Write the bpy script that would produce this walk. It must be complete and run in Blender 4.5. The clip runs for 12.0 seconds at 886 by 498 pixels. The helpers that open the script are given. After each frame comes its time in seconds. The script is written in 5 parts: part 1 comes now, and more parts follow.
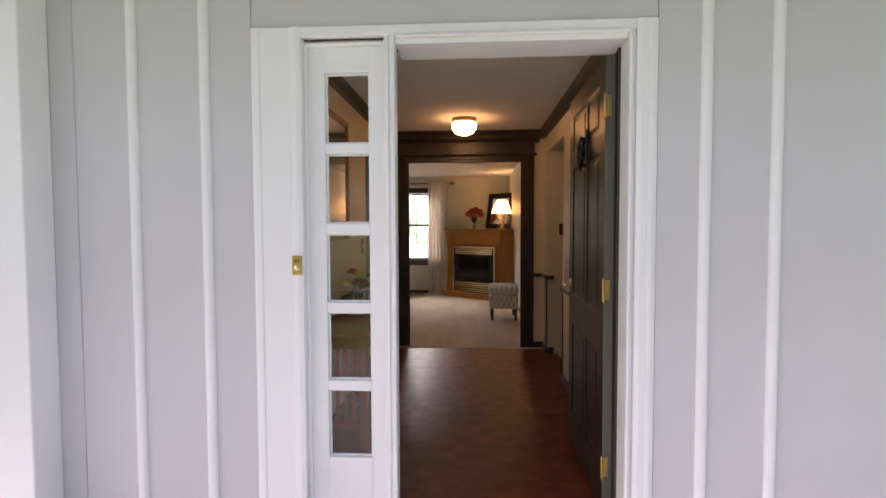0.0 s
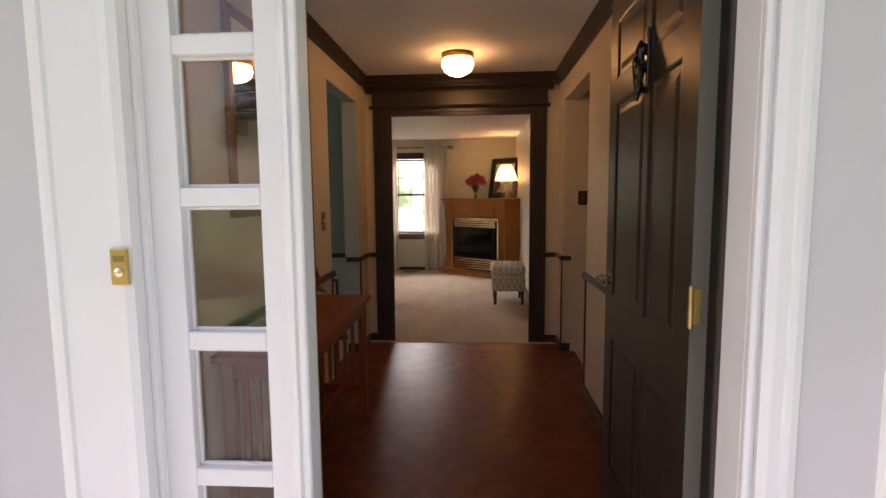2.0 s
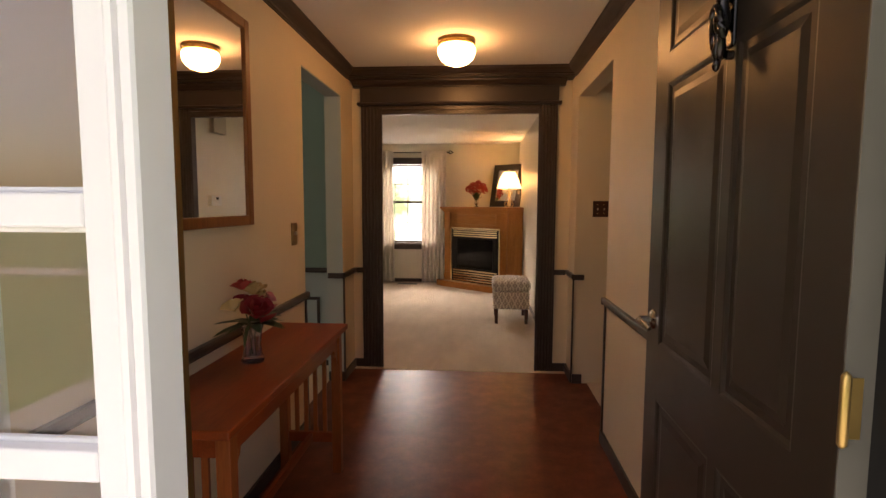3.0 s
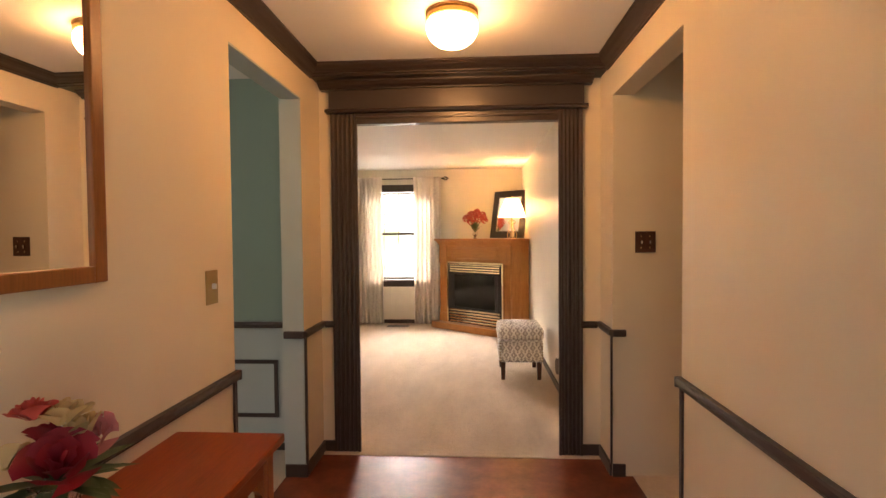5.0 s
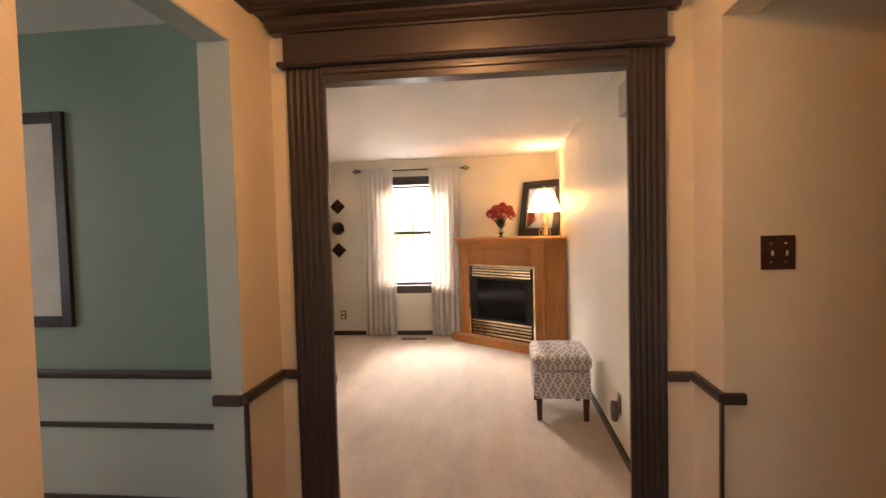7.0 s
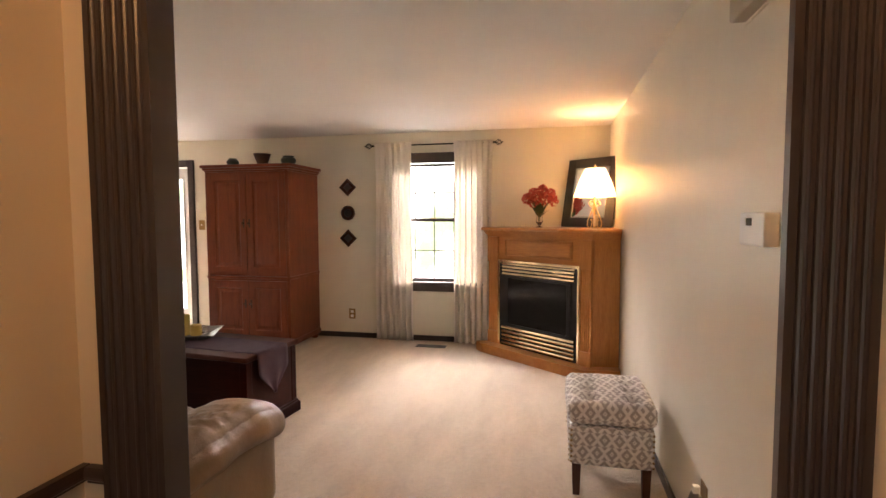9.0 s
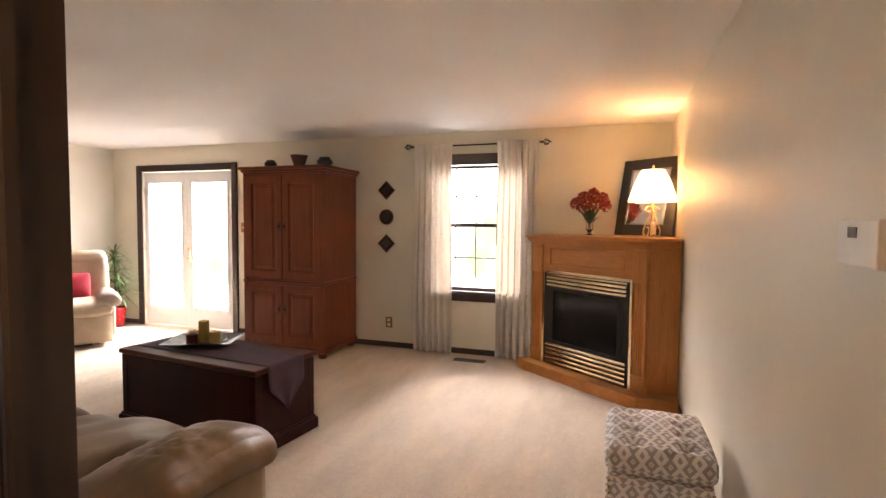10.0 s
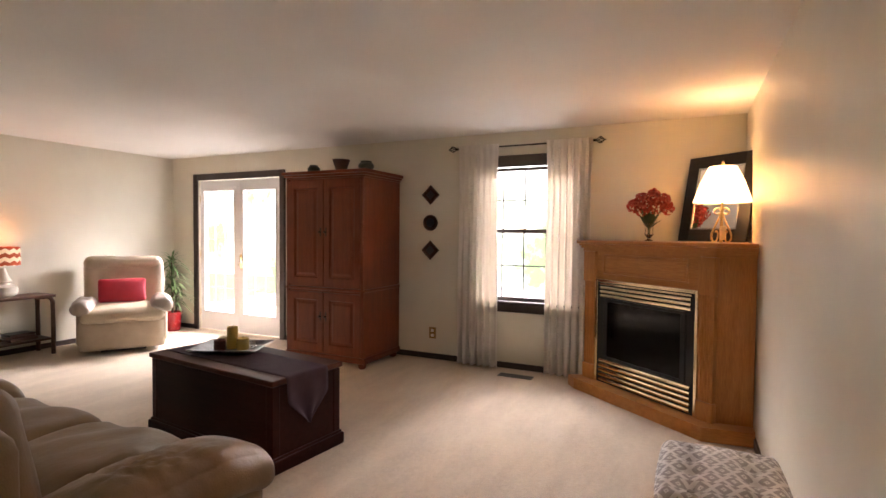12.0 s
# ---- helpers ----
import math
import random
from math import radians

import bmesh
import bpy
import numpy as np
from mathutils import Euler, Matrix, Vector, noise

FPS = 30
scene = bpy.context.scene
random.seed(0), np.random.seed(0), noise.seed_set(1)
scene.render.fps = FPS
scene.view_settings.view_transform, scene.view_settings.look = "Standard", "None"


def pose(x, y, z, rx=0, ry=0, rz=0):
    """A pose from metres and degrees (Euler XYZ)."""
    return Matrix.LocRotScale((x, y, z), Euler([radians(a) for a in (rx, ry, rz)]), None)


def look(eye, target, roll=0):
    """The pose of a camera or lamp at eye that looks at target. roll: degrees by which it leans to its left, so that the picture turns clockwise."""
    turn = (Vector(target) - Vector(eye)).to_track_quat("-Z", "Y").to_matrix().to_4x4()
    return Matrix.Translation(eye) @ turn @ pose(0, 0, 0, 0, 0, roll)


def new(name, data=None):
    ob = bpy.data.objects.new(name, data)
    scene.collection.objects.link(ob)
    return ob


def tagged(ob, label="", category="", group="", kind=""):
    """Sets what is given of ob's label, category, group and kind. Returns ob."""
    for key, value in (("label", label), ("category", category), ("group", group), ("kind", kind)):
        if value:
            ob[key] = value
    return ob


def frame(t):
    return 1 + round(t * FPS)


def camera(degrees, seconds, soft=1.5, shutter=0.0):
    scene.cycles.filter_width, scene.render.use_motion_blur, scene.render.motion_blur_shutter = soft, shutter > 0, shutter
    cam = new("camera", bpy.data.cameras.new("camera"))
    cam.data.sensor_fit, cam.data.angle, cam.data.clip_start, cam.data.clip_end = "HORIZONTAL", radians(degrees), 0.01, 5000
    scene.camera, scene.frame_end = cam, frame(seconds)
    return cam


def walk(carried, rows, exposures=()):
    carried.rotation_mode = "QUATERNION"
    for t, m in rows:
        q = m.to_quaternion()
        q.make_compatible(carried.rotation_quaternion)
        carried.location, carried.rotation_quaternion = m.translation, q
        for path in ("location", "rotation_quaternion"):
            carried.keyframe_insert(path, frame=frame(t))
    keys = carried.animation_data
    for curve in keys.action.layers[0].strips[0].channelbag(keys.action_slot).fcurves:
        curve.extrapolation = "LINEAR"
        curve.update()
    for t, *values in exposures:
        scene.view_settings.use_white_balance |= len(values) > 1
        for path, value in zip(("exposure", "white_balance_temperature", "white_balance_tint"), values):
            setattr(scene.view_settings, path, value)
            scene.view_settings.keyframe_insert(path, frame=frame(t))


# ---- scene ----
cam = camera(81.8, 12.0)
PATH = [
    (0, (0.164, -0.249, 1.356), (0.046, 1.746, 1.269), -0.2),
    (0.5, (0.188, 0.014, 1.35), (0.062, 2.005, 1.212), -0.9),
    (1, (0.219, 0.279, 1.353), (0.084, 2.267, 1.179), -1.2),
    (1.5, (0.231, 0.529, 1.343), (0.095, 2.514, 1.147), -1.1),
    (2, (0.223, 0.802, 1.345), (0.087, 2.787, 1.142), -0.5),
    (2.5, (0.228, 1.072, 1.348), (0.096, 3.058, 1.154), 0.1),
    (3, (0.226, 1.346, 1.359), (0.088, 3.334, 1.183), 0.2),
    (3.2, (0.215, 1.42, 1.358), (0.079, 3.409, 1.198), 0.3),
    (4.8, (0.179, 2.173, 1.374), (0.049, 4.168, 1.315), -0.2),
    (5, (0.172, 2.292, 1.378), (0.05, 4.287, 1.32), -0.5),
    (5.5, (0.159, 2.533, 1.443), (0.038, 4.529, 1.39), -1.1),
    (6, (0.152, 2.749, 1.448), (-0.028, 4.74, 1.397), -1.3),
    (6.5, (0.145, 3.042, 1.446), (-0.059, 5.03, 1.378), -1.4),
    (6.7, (0.155, 3.152, 1.438), (-0.055, 5.14, 1.366), -1.5),
    (8.3, (0.238, 4.132, 1.438), (-0.08, 6.102, 1.308), -0.6),
    (8.5, (0.252, 4.236, 1.435), (-0.084, 6.203, 1.305), -0.6),
    (9, (0.295, 4.481, 1.42), (-0.115, 6.435, 1.295), -0.2),
    (9.5, (0.362, 4.706, 1.434), (-0.199, 6.622, 1.315), 0.2),
    (10, (0.402, 4.875, 1.416), (-0.231, 6.77, 1.312), 0.5),
    (10.5, (0.425, 5.019, 1.421), (-0.298, 6.881, 1.331), 0.9),
    (11, (0.434, 5.102, 1.417), (-0.321, 6.952, 1.34), 0.9),
    (11.5, (0.453, 5.164, 1.392), (-0.351, 6.994, 1.324), 0.7),
    (12, (0.476, 5.211, 1.363), (-0.386, 7.015, 1.3), 0.5),
]
EXPOSURES = [(0.0, 0.52, 6650, 25), (0.8, 0.40, 6700, 25), (2.0, 0.66, 6900, 25), (2.6, 0.90, 7000, 25), (3.2, 1.30, 7800, 25), (4.8, 2.15, 7500, 25), (5.5, 2.25, 7000, 25), (6.7, 2.2, 6700, 25),
             (8.3, 2.0, 6750, 25), (9.5, 1.82, 6650, 25), (10.8, 1.68, 6550, 25), (12.0, 1.45, 6450, 25)]
walk(cam, [(t, look(eye, target, roll)) for t, eye, target, roll in PATH], EXPOSURES)

# ---- world, sun, lamps, exposure ----
world = bpy.data.worlds.new("sky")
scene.world = world
world.use_nodes = True
wn = world.node_tree
sky = wn.nodes.new("ShaderNodeTexSky")
sky.sky_type, sky.sun_disc = "NISHITA", False
sky.sun_elevation, sky.sun_rotation = radians(52), radians(250)
sky.air_density, sky.dust_density, sky.ozone_density = 1.0, 3.0, 1.0
wn.nodes["Background"].inputs["Strength"].default_value = 0.15
wn.links.new(sky.outputs[0], wn.nodes["Background"].inputs["Color"])
sun = new("sun", bpy.data.lights.new("sun", "SUN"))
sun.data.energy, sun.data.angle, sun.data.color = 4.5, radians(14), (1.0, 0.96, 0.9)
sun.matrix_world = look((-30, -11, 41), (0, 0, 0))


def bulb(name, at, watts, colour, radius=0.03):
    ob = new(name, bpy.data.lights.new(name, "POINT"))
    ob.data.energy, ob.data.color, ob.data.shadow_soft_size = watts, colour, radius
    ob.location = at
    return ob


WARM = (1.0, 0.56, 0.22)
bulb("mantel_bulb", (0.695, 9.42, 1.69), 14.5, (1.0, 0.60, 0.29), 0.10)
bulb("side_bulb", (-5.93, 8.02, 1.10), 2.0, WARM, 0.03)


def daylight(name, at, target, sx, sy, watts, colour=(0.95, 1.0, 1.0), spread=180):
    ob = new(name, bpy.data.lights.new(name, "AREA"))
    ob.data.shape, ob.data.size, ob.data.size_y, ob.data.energy, ob.data.color = "RECTANGLE", sx, sy, watts, colour
    ob.data.spread = radians(spread)
    ob.matrix_world = look(at, target)
    return ob


# Fill lamp added to brighten the dining room from its unseen west side.
daylight("dining_fill_lamp", (-4.615, 3.7, 1.45), (-1.0, 3.7, 1.3), 1.4, 1.0, 4.5, (1.0, 1.0, 0.95))
# Area lamps added outside, above the view, in place of sky light.
daylight("garden_door_daylight", (-6.6, 15.0, 4.8), (-4.9, 10.1, 1.2), 5.0, 2.6, 200)
daylight("window_daylight", (-3.1, 15.2, 4.8), (-1.0, 10.1, 1.4), 6.5, 2.8, 1500, (1.0, 0.99, 0.95))

# ---- materials ----


def nodes_of(name):
    m = bpy.data.materials.new(name)
    m.use_nodes = True
    nt = m.node_tree
    return m, nt, nt.nodes["Principled BSDF"]


def coords(nt, scale=(1, 1, 1), kind="Object"):
    tc = nt.nodes.new("ShaderNodeTexCoord")
    mp = nt.nodes.new("ShaderNodeMapping")
    mp.inputs["Scale"].default_value = scale
    nt.links.new(tc.outputs[kind], mp.inputs["Vector"])
    return mp.outputs[0]


def noise_tex(nt, vec, scale, detail=4, rough=0.55):
    n = nt.nodes.new("ShaderNodeTexNoise")
    n.inputs["Scale"].default_value, n.inputs["Detail"].default_value, n.inputs["Roughness"].default_value = scale, detail, rough
    nt.links.new(vec, n.inputs["Vector"])
    return n.outputs["Fac"]


def ramp(nt, fac, stops):
    r = nt.nodes.new("ShaderNodeValToRGB")
    els = r.color_ramp.elements
    while len(els) < len(stops):
        els.new(0.5)
    for e, (p, c) in zip(els, stops):
        e.position, e.color = p, (*c, 1)
    nt.links.new(fac, r.inputs[0])
    return r.outputs[0]


def mix(nt, fac, a, b, blend="MIX"):
    n = nt.nodes.new("ShaderNodeMix")
    n.data_type, n.blend_type = "RGBA", blend
    for socket, v in ((n.inputs[0], fac), (n.inputs[6], a), (n.inputs[7], b)):
        if isinstance(v, (float, int)):
            socket.default_value = v
        elif isinstance(v, tuple):
            socket.default_value = (*v, 1)
        else:
            nt.links.new(v, socket)
    return n.outputs[2]


def bump(nt, bsdf, height, strength, dist):
    b = nt.nodes.new("ShaderNodeBump")
    b.inputs["Strength"].default_value, b.inputs["Distance"].default_value = strength, dist
    nt.links.new(height, b.inputs["Height"])
    nt.links.new(b.outputs[0], bsdf.inputs["Normal"])


def scaled(c, k):
    return tuple(min(1.0, v * k) for v in c)


def paint(name, c, rough=0.55, fine=90.0, strength=0.12, vary=0.06):
    """Painted or papered surface: roller texture, slow mottling."""
    m, nt, b = nodes_of(name)
    v = coords(nt)
    slow, fast = noise_tex(nt, v, 1.3, 3), noise_tex(nt, v, fine, 3)
    nt.links.new(ramp(nt, slow, [(0.3, scaled(c, 1 - vary)), (0.7, scaled(c, 1 + vary * 0.6))]), b.inputs["Base Color"])
    rr = ramp(nt, noise_tex(nt, v, 7, 3), [(0.3, (rough - 0.02,) * 3), (0.7, (rough + 0.03,) * 3)])
    nt.links.new(rr, b.inputs["Roughness"])
    if strength:
        bump(nt, b, fast, strength, 0.002)
    return m


def wood(name, dark, light, axis="z", rough=0.35, scale=1.0, coat=0.0, spec=0.35):
    m, nt, b = nodes_of(name)
    b.inputs["Specular IOR Level"].default_value = spec
    stretch = {"x": (1.2, 14, 14), "y": (14, 1.2, 14), "z": (14, 14, 1.2)}[axis]
    v = coords(nt, tuple(s * scale for s in stretch))
    n1 = noise_tex(nt, v, 1.6, 6, 0.65)
    v2 = coords(nt, tuple(s * scale * 6 for s in stretch))
    n2 = noise_tex(nt, v2, 2.0, 4, 0.6)
    big = noise_tex(nt, coords(nt), 2.2, 2)
    base = ramp(nt, n1, [(0.28, dark), (0.5, tuple((a + c) / 2 for a, c in zip(dark, light))), (0.72, light)])
    base = mix(nt, 0.35, base, ramp(nt, n2, [(0.35, scaled(dark, 0.7)), (0.65, light)]))
    base = mix(nt, 0.22, base, ramp(nt, big, [(0.25, scaled(dark, 1.1)), (0.75, light)]))
    nt.links.new(base, b.inputs["Base Color"])
    nt.links.new(ramp(nt, big, [(0.1, (rough - 0.02,) * 3), (0.9, (rough + 0.03,) * 3)]), b.inputs["Roughness"])
    b.inputs["Coat Weight"].default_value = coat
    bump(nt, b, n2, 0.06, 0.0008)
    return m


def plain(name, c, rough=0.5, metal=0.0, fine=60.0, vary=0.08, strength=0.05, emit=None):
    m, nt, b = nodes_of(name)
    v = coords(nt)
    nt.links.new(ramp(nt, noise_tex(nt, v, 6, 3), [(0.3, scaled(c, 1 - vary)), (0.7, scaled(c, 1 + vary))]), b.inputs["Base Color"])
    nt.links.new(ramp(nt, noise_tex(nt, v, 18, 3), [(0.3, (max(0.02, rough - 0.05),) * 3), (0.7, (rough + 0.06,) * 3)]), b.inputs["Roughness"])
    b.inputs["Metallic"].default_value = metal
    bump(nt, b, noise_tex(nt, v, fine, 2), strength, 0.001)
    if emit:
        b.inputs["Emission Color"].default_value, b.inputs["Emission Strength"].default_value = (*emit[0], 1), emit[1]
    return m


def glass_mat(name, tint=(1, 1, 1), rough=0.0):
    m, nt, b = nodes_of(name)
    b.inputs["Base Color"].default_value = (*tint, 1)
    b.inputs["Transmission Weight"].default_value, b.inputs["Roughness"].default_value, b.inputs["IOR"].default_value = 1.0, rough, 1.45
    return m


def carpet_mat(name, dark, light):
    m, nt, b = nodes_of(name)
    v = coords(nt)
    pile = noise_tex(nt, v, 260, 2, 0.6)
    tuft = noise_tex(nt, v, 34, 4, 0.65)
    wear = noise_tex(nt, coords(nt, (2.6, 0.8, 1)), 1.7, 4, 0.6)
    c = ramp(nt, pile, [(0.3, dark), (0.7, light)])
    c = mix(nt, 0.20, c, ramp(nt, tuft, [(0.35, scaled(dark, 0.8)), (0.65, scaled(light, 1.05))]))
    c = mix(nt, 0.28, c, ramp(nt, wear, [(0.35, scaled(dark, 0.85)), (0.65, scaled(light, 1.05))]))
    nt.links.new(c, b.inputs["Base Color"])
    b.inputs["Roughness"].default_value = 0.95
    b.inputs["Sheen Weight"].default_value = 0.25
    b.inputs["Specular IOR Level"].default_value = 0.15
    add = nt.nodes.new("ShaderNodeMath")
    add.operation = "ADD"
    nt.links.new(pile, add.inputs[0])
    nt.links.new(tuft, add.inputs[1])
    bump(nt, b, add.outputs[0], 0.9, 0.012)
    return m


def hall_floor_mat():
    """Red-brown mottled sheet floor with a worn, broken gloss."""
    m, nt, b = nodes_of("mottled_brown_floor")
    v = coords(nt)
    n1, n2, n3 = noise_tex(nt, v, 9, 5, 0.6), noise_tex(nt, v, 50, 4, 0.6), noise_tex(nt, v, 1.6, 3)
    c = ramp(nt, n1, [(0.32, (0.080, 0.018, 0.009)), (0.5, (0.138, 0.034, 0.014)), (0.68, (0.220, 0.060, 0.024))])
    c = mix(nt, 0.25, c, ramp(nt, n2, [(0.35, (0.075, 0.017, 0.008)), (0.65, (0.21, 0.056, 0.023))]))
    c = mix(nt, 0.25, c, ramp(nt, n3, [(0.35, (0.08, 0.018, 0.009)), (0.65, (0.19, 0.048, 0.019))]))
    nt.links.new(c, b.inputs["Base Color"])
    nt.links.new(ramp(nt, n1, [(0.3, (0.38,) * 3), (0.7, (0.30,) * 3)]), b.inputs["Roughness"])
    b.inputs["Specular IOR Level"].default_value = 0.23
    return m


def leather(name, c):
    m, nt, b = nodes_of(name)
    v = coords(nt)
    vo = nt.nodes.new("ShaderNodeTexVoronoi")
    vo.inputs["Scale"].default_value = 160
    nt.links.new(v, vo.inputs["Vector"])
    slow = noise_tex(nt, v, 5, 4)
    nt.links.new(ramp(nt, slow, [(0.3, scaled(c, 0.86)), (0.7, scaled(c, 1.08))]), b.inputs["Base Color"])
    nt.links.new(ramp(nt, slow, [(0.3, (0.42,) * 3), (0.7, (0.48,) * 3)]), b.inputs["Roughness"])
    add = nt.nodes.new("ShaderNodeMath")
    add.operation = "MULTIPLY_ADD"
    nt.links.new(noise_tex(nt, coords(nt, (1.6, 1, 1)), 7, 3, 0.5), add.inputs[0])
    add.inputs[1].default_value = 16.0
    nt.links.new(vo.outputs["Distance"], add.inputs[2])
    bump(nt, b, add.outputs[0], 0.10, 0.008)
    return m


def ikat_fabric():
    """Off-white cloth with rows of grey diamonds, the rows offset by half a repeat."""
    m, nt, b = nodes_of("grey_diamond_cloth")
    tc = nt.nodes.new("ShaderNodeTexCoord")
    sep = nt.nodes.new("ShaderNodeSeparateXYZ")
    nt.links.new(tc.outputs["UV"], sep.inputs[0])

    def m2(op, a, c=None, d=None):
        n = nt.nodes.new("ShaderNodeMath")
        n.operation = op
        for i, val in enumerate((a, c, d)):
            if val is None:
                continue
            if isinstance(val, (int, float)):
                n.inputs[i].default_value = val
            else:
                nt.links.new(val, n.inputs[i])
        return n.outputs[0]

    wob = m2("MULTIPLY", m2("SUBTRACT", noise_tex(nt, tc.outputs["UV"], 55, 2), 0.5), 0.010)
    u, v = m2("ADD", m2("DIVIDE", sep.outputs[0], 0.070), m2("MULTIPLY", wob, 11)), m2("DIVIDE", sep.outputs[1], 0.068)
    row = m2("FLOOR", v)
    shift = m2("MULTIPLY", m2("MODULO", row, 2.0), 0.5)
    fu = m2("ABSOLUTE", m2("SUBTRACT", m2("FRACT", m2("ADD", u, shift)), 0.5))
    fv = m2("ABSOLUTE", m2("SUBTRACT", m2("FRACT", v), 0.5))
    dia = m2("ADD", m2("MULTIPLY", fu, 2.0), m2("MULTIPLY", fv, 1.55))
    ring = m2("MULTIPLY", m2("LESS_THAN", dia, 0.80), m2("GREATER_THAN", dia, 0.30))
    tip = m2("MAXIMUM", m2("GREATER_THAN", dia, 1.34), m2("LESS_THAN", dia, 0.11))
    mask = m2("MAXIMUM", ring, tip)
    grain = noise_tex(nt, tc.outputs["UV"], 900, 2)
    cloth = ramp(nt, grain, [(0.3, (0.70, 0.67, 0.64)), (0.7, (0.86, 0.83, 0.80))])
    ink = ramp(nt, grain, [(0.3, (0.33, 0.305, 0.29)), (0.7, (0.46, 0.43, 0.41))])
    nt.links.new(mix(nt, mask, cloth, ink), b.inputs["Base Color"])
    b.inputs["Roughness"].default_value = 0.9
    bump(nt, b, grain, 0.25, 0.002)
    return m


def sheer(name, c, through_part=0.62):
    """Thin curtain cloth that lets some light through."""
    m, nt, b = nodes_of(name)
    v = coords(nt, (1, 1, 0.2))
    weave = noise_tex(nt, v, 320, 2)
    nt.links.new(ramp(nt, weave, [(0.3, scaled(c, 0.92)), (0.7, scaled(c, 1.04))]), b.inputs["Base Color"])
    b.inputs["Roughness"].default_value = 0.85
    tr = nt.nodes.new("ShaderNodeBsdfTranslucent")
    tr.inputs["Color"].default_value = (*c, 1)
    mx = nt.nodes.new("ShaderNodeMixShader")
    mx.inputs[0].default_value = through_part
    out = nt.nodes["Material Output"]
    nt.links.new(b.outputs[0], mx.inputs[1])
    nt.links.new(tr.outputs[0], mx.inputs[2])
    nt.links.new(mx.outputs[0], out.inputs["Surface"])
    bump(nt, b, weave, 0.15, 0.002)
    return m


SIDING = paint("white_siding_paint", (0.63, 0.622, 0.638), 0.5, 70, 0.15)
TRIM_W = paint("white_trim_paint", (0.88, 0.876, 0.885), 0.4, 60, 0.10, 0.04)
HALL = paint("cream_hall_paint", (0.74, 0.62, 0.445), 0.5, 110, 0.16)
LIVING = paint("ivory_wall_paint", (0.74, 0.70, 0.58), 0.36, 110, 0.16)
TEAL = paint("sage_teal_paint", (0.235, 0.325, 0.275), 0.5, 110, 0.14)
TEAL_LOW = paint("pale_grey_green_paint", (0.43, 0.48, 0.46), 0.5, 110, 0.14)
CEIL = paint("white_ceiling_paint", (0.80, 0.79, 0.76), 0.8, 160, 0.35, 0.03)
BROWN = paint("dark_brown_trim_paint", (0.050, 0.034, 0.029), 0.34, 45, 0.10, 0.15)
DOORP = paint("dark_olive_door_paint", (0.026, 0.018, 0.012), 0.35, 40, 0.0, 0.10)
EDGEP = paint("grey_green_edge_paint", (0.13, 0.124, 0.10), 0.65, 40, 0.15, 0.15)
FLOOR = hall_floor_mat()
CARPET = carpet_mat("beige_carpet", (0.53, 0.41, 0.285), (0.82, 0.68, 0.515))
BRASS = plain("polished_brass", (0.93, 0.79, 0.52), 0.13, 1.0, strength=0.02)
BRASS_OLD = plain("antique_brass", (0.33, 0.215, 0.085), 0.36, 1.0)
GILT = plain("gold_lacquered_brass", (0.55, 0.37, 0.13), 0.36, 0.9, vary=0.25)
NICKEL = plain("satin_nickel", (0.60, 0.57, 0.52), 0.22, 1.0)
IRON = plain("dark_iron", (0.05, 0.045, 0.04), 0.24, 0.9)
GLASS = glass_mat("clear_glass")
MIRROR, mirror_nodes, mirror_bsdf = nodes_of("mirror_silver")
mirror_bsdf.inputs["Base Color"].default_value, mirror_bsdf.inputs["Metallic"].default_value, mirror_bsdf.inputs["Roughness"].default_value = (0.90, 0.90, 0.89, 1), 1.0, 0.0
OPAL = plain("lit_opal_glass", (0.9, 0.86, 0.78), 0.25, 0.0, emit=((1.0, 0.52, 0.19), 14.0))
BLACK = plain("matt_black_metal", (0.012, 0.012, 0.013), 0.4, 0.3)
WHITE_PL = plain("white_plastic", (0.78, 0.77, 0.73), 0.35)
CONCRETE = paint("porch_concrete", (0.42, 0.41, 0.39), 0.85, 120, 0.4, 0.12)

# ---- building helpers ----


def add_box(bm, x0, x1, y0, y1, z0, z1, bevel=0.0, seg=2):
    vs = [bm.verts.new((x, y, z)) for x in (x0, x1) for y in (y0, y1) for z in (z0, z1)]
    fs = [bm.faces.new([vs[i] for i in q]) for q in ((0, 1, 3, 2), (4, 6, 7, 5), (0, 4, 5, 1), (2, 3, 7, 6), (0, 2, 6, 4), (1, 5, 7, 3))]
    if bevel > 0:
        es = {e for f in fs for e in f.edges}
        bmesh.ops.bevel(bm, geom=list(es), offset=bevel, segments=seg, affect="EDGES", profile=0.5)
    return vs


def box(*a, **k):
    bm = bmesh.new()
    add_box(bm, *a, **k)
    return bm


def lathe(profile, n=32, cx=0.0, cy=0.0, bm=None, wave=0.0, waves=0):
    """Turn (radius, z) pairs about the z axis; wave ripples the radius."""
    bm = bm or bmesh.new()
    rings = []
    for r, z in profile:
        ring = []
        for i in range(n):
            a = 2 * math.pi * i / n
            rr = max(r, 1e-4) * (1 + wave * math.cos(waves * a))
            ring.append(bm.verts.new((cx + rr * math.cos(a), cy + rr * math.sin(a), z)))
        rings.append(ring)
    for a, b in zip(rings, rings[1:]):
        for i in range(n):
            bm.faces.new((a[i], a[(i + 1) % n], b[(i + 1) % n], b[i]))
    if profile[0][0] > 1e-3:
        bm.faces.new(list(reversed(rings[0])))
    if profile[-1][0] > 1e-3:
        bm.faces.new(rings[-1])
    return bm


